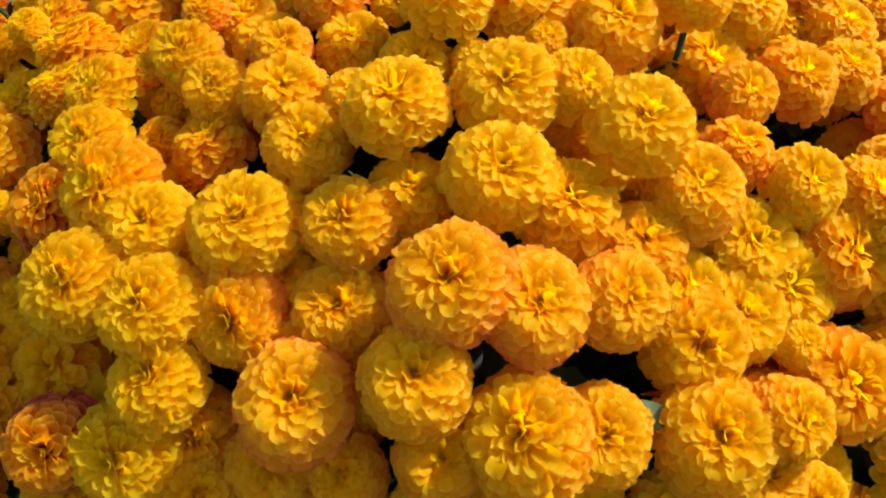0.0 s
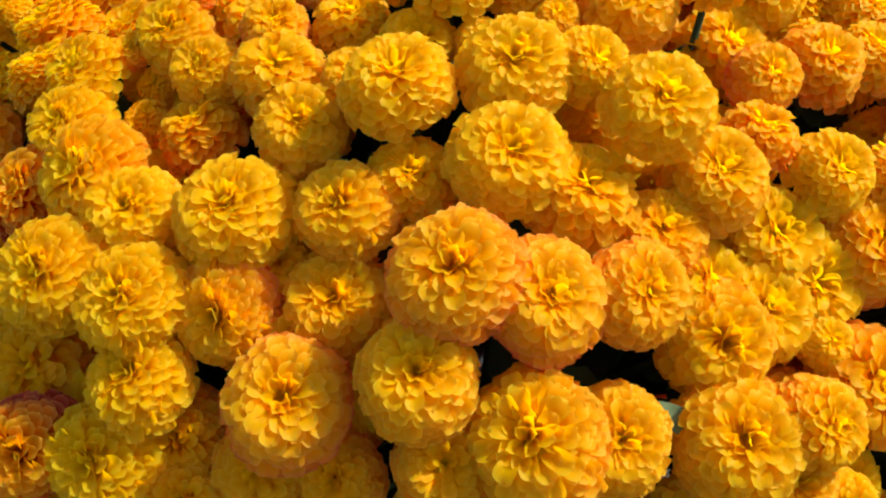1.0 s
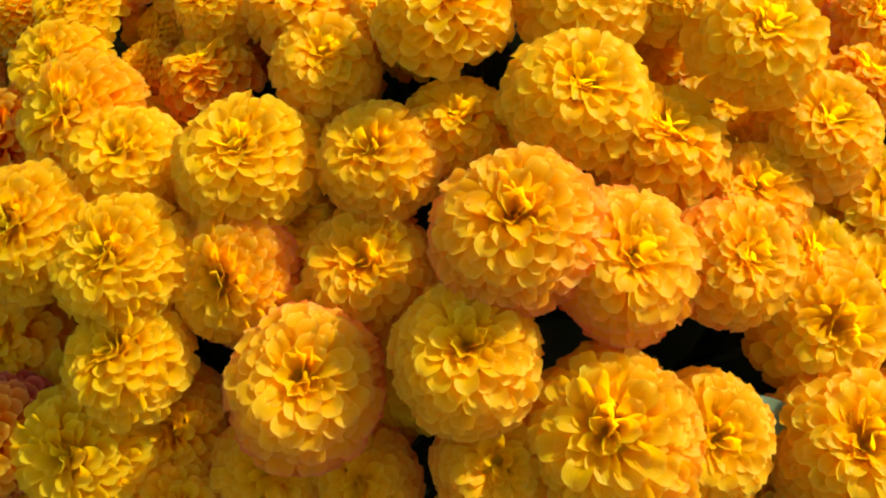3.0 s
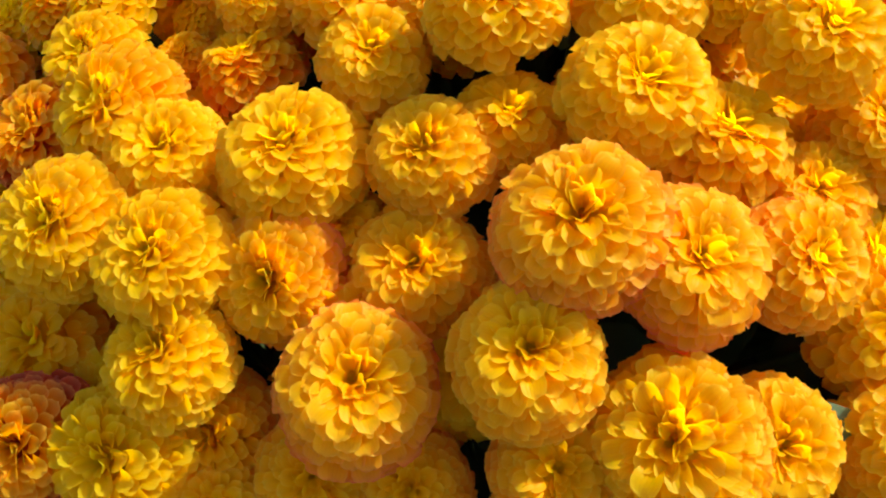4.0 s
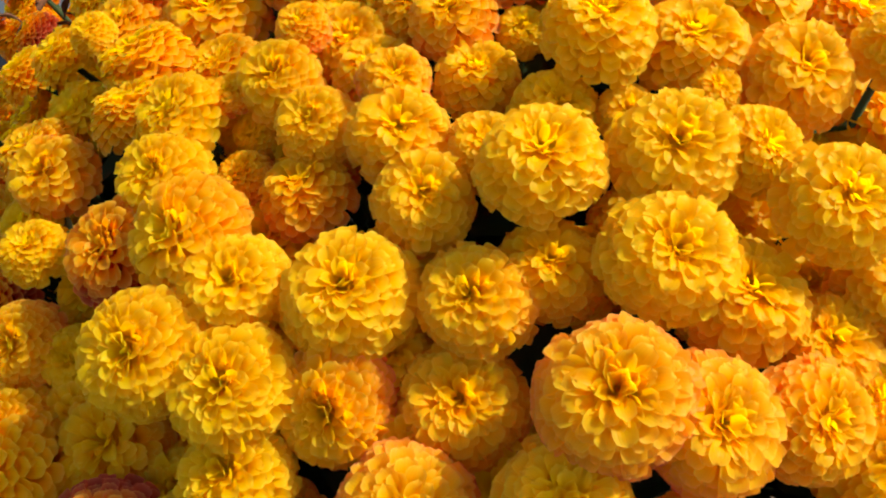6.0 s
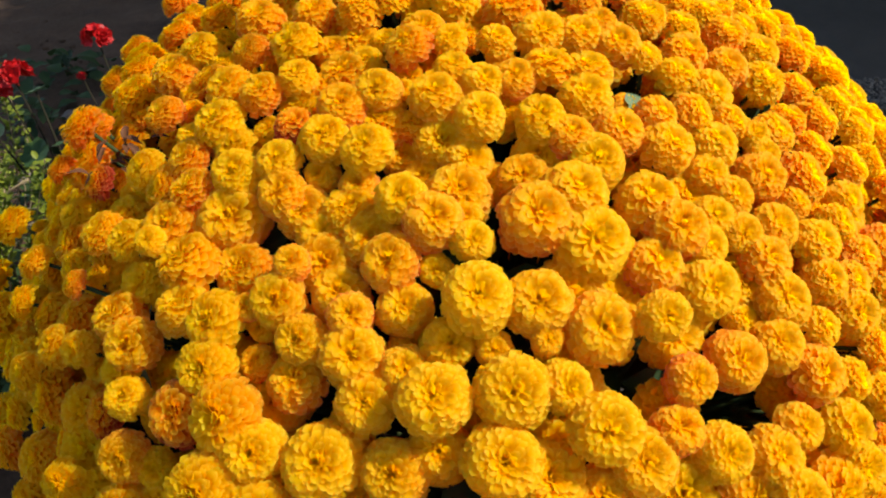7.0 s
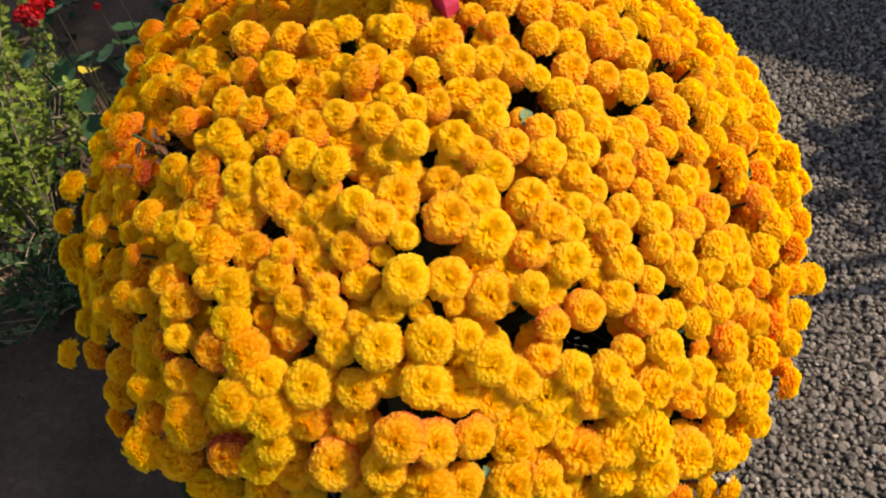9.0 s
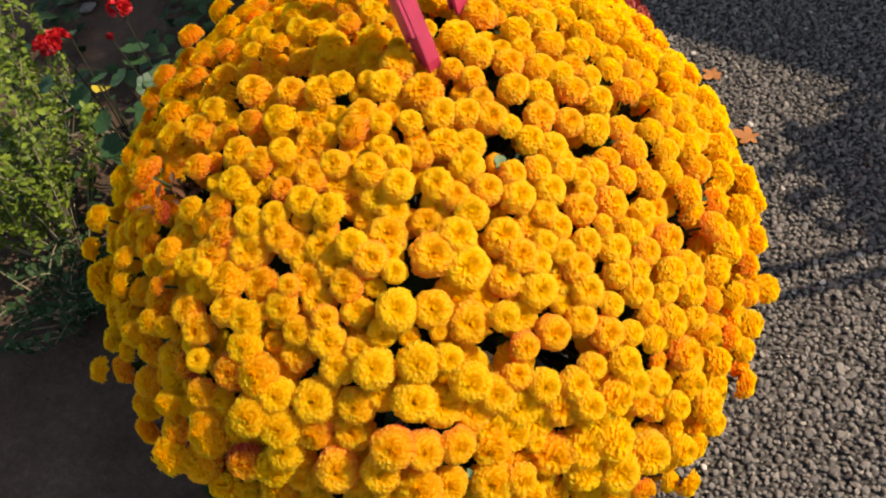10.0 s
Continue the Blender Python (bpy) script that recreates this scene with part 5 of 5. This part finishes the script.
def red_bush(x, y):
    """Small bush of dull red blooms behind the big one."""
    rng = np.random.default_rng(20)
    bush = thing("red_chrysanthemum", (x, y, 0.0), "small bush of dull red blooms behind the yellow one", "flowering plant")
    heap, green = Heap(), Heap()
    for i in range(110):
        up = 1 - (i + 0.5) / 110 * 1.15
        a, flat = i * 2.39996, math.sqrt(max(0.0, 1 - up * up))
        v = Vector((flat * math.cos(a), flat * math.sin(a), up))
        at = Vector((0.24 * v.x, 0.24 * v.y, 0.24 + 0.22 * v.z)) * rng.uniform(0.94, 1.03)
        way = v + Vector(rng.normal(0, 0.2, 3))
        m = Matrix.Translation(at) @ way.to_track_quat("Z", "Y").to_matrix().to_4x4() @ Matrix.Scale(rng.uniform(0.016, 0.021), 4)
        kind = PLAIN[i % 2]
        heap.add(moved(np.concatenate(kind.verts), m), kind.faces, np.concatenate(kind.uvs), 1.05, np.concatenate(kind.rims))
        verts, faces = tube([(0, 0, 0), at * 0.5, at * 0.97], [0.003, 0.0025, 0.0015], 5)
        green.add(verts, faces)
    part("red_blooms", heap.mesh("red_blooms", BRICK_RED), bush, "dull red blooms", kind="stuff")
    part("stems", green.mesh("stems", STEM), bush, kind="stuff")


red_bush(0.21, 1.47)


def bare_tree():
    """Young tree beside the yard; its twigs and last leaves throw streaks of shade on the gravel."""
    rng = np.random.default_rng(41)
    tree = thing("young_tree", (3.3, 1.616, 0.0), "young nearly bare tree beside the gravel", "tree")
    trunk = [(0, 0, 0), (-0.03, 0.01, 0.5), (-0.06, 0.0, 1.0), (-0.05, -0.02, 1.7), (-0.10, 0.02, 2.4)]
    verts, faces = tube(trunk, [0.035, 0.03, 0.026, 0.018, 0.008], 8)
    part("trunk", mesh_of("trunk", verts, faces, TWIG), tree)
    crown = Heap()
    leaf = sheet_leaf(1.0, 0.6, 0, 0.2, 0.2, 3)
    for low, ex, ey, ez, thick, leaves in ((0.9, -1.56, -0.53, 1.20, 0.016, 2), (0.95, -1.57, -0.47, 1.22, 0.016, 2), (1.0, -1.45, -0.14, 1.20, 0.012, 280), (1.05, -1.38, -0.27, 1.18, 0.010, 230), (1.1, -1.20, 0.02, 1.30, 0.009, 170), (1.3, -0.8, 0.5, 1.8, 0.008, 30), (1.5, 0.6, 0.4, 2.0, 0.008, 30), (1.4, 0.5, -0.6, 1.9, 0.008, 30)):
        start, end = Vector((-0.05, 0, low)), Vector((ex, ey, ez))
        mid = (start + end) / 2 + Vector((0, 0, 0.08))
        points = [start * (1 - s) ** 2 + mid * 2 * s * (1 - s) + end * s ** 2 for s in (0, 0.2, 0.4, 0.6, 0.8, 1.0)]
        verts, faces = tube(points, [thick * (1.6 - 0.7 * s) for s in (0, 0.2, 0.4, 0.6, 0.8, 1.0)], 6)
        part("limb", mesh_of("limb", verts, faces, TWIG), tree)
        for _ in range(leaves):
            q = end.lerp(mid, rng.uniform(0, 0.55)) + Vector(rng.normal(0, 0.05, 3))
            m = Matrix.Translation(q) @ Euler(rng.uniform(0, 6.28, 3)).to_matrix().to_4x4() @ Matrix.Scale(rng.uniform(0.05, 0.09), 4)
            crown.add(moved(leaf[0], m), leaf[1], leaf[2])
    part("crown", crown.mesh("crown", GERANIUM), tree, "sparse green leaves", kind="stuff")


def shade_tree():
    """Unseen leafy tree beyond the yard, added to shade the bed behind the bush."""
    rng = np.random.default_rng(52)
    tree = thing("shade_tree", (1.85, 2.62, 0.0), "unseen leafy green tree added to shade the garden bed", "tree")
    verts, faces = tube([(0, 0, 0), (0.02, -0.03, 0.9), (-0.03, -0.08, 1.8), (-0.12, -0.10, 2.6), (-0.18, -0.08, 3.2)], [0.06, 0.05, 0.042, 0.03, 0.015], 10)
    part("trunk", mesh_of("trunk", verts, faces, TWIG), tree)
    crown = Heap()
    leaf = sheet_leaf(1.0, 0.6, 0, 0.2, 0.2, 3)
    for k in range(9):
        a = k * 2.39996
        start = Vector((-0.08, -0.09, 2.2 + 0.09 * k))
        end = Vector((-0.2 + 0.62 * math.cos(a), -0.10 + 0.50 * math.sin(a), 2.75 + 0.10 * k))
        verts, faces = tube([start, (start + end) / 2 + Vector((0, 0, 0.06)), end], [0.018, 0.012, 0.006], 6)
        part("limb", mesh_of("limb", verts, faces, TWIG), tree)
        for _ in range(380):
            q = end.lerp(start, rng.uniform(-0.15, 0.8)) + Vector(rng.normal(0, 0.14, 3))
            m = Matrix.Translation(q) @ Euler(rng.uniform(0, 6.28, 3)).to_matrix().to_4x4() @ Matrix.Scale(rng.uniform(0.11, 0.17), 4)
            crown.add(moved(leaf[0], m), leaf[1], leaf[2])
    part("crown", crown.mesh("crown", GERANIUM), tree, "green leafy crown", kind="stuff")


bare_tree()
shade_tree()


def dried_leaf_spray(x, y, z):
    """Withered brown leaves hanging at the bush's lower edge."""
    rng = np.random.default_rng(6)
    spray = thing("withered_leaves", (x, y, z), "withered brown leaves among the blooms of the bush", "leaves")
    for k in range(28):
        lv, lf, lu = sheet_leaf(0.014, 0.006, 2.5, 0.6, 0.5, 6)
        part("leaf", mesh_of("leaf", lv, lf, DRY, lu), spray, m=Matrix.Translation(rng.normal(0, 0.012, 3)) @ Matrix.Rotation(k * 2.4, 4, "Z") @ Matrix.Rotation(rng.uniform(-0.8, 0.8), 4, "X"))


dried_leaf_spray(0.335, 0.385, 0.44)
dried_leaf_spray(-0.195, 0.595, 0.715)
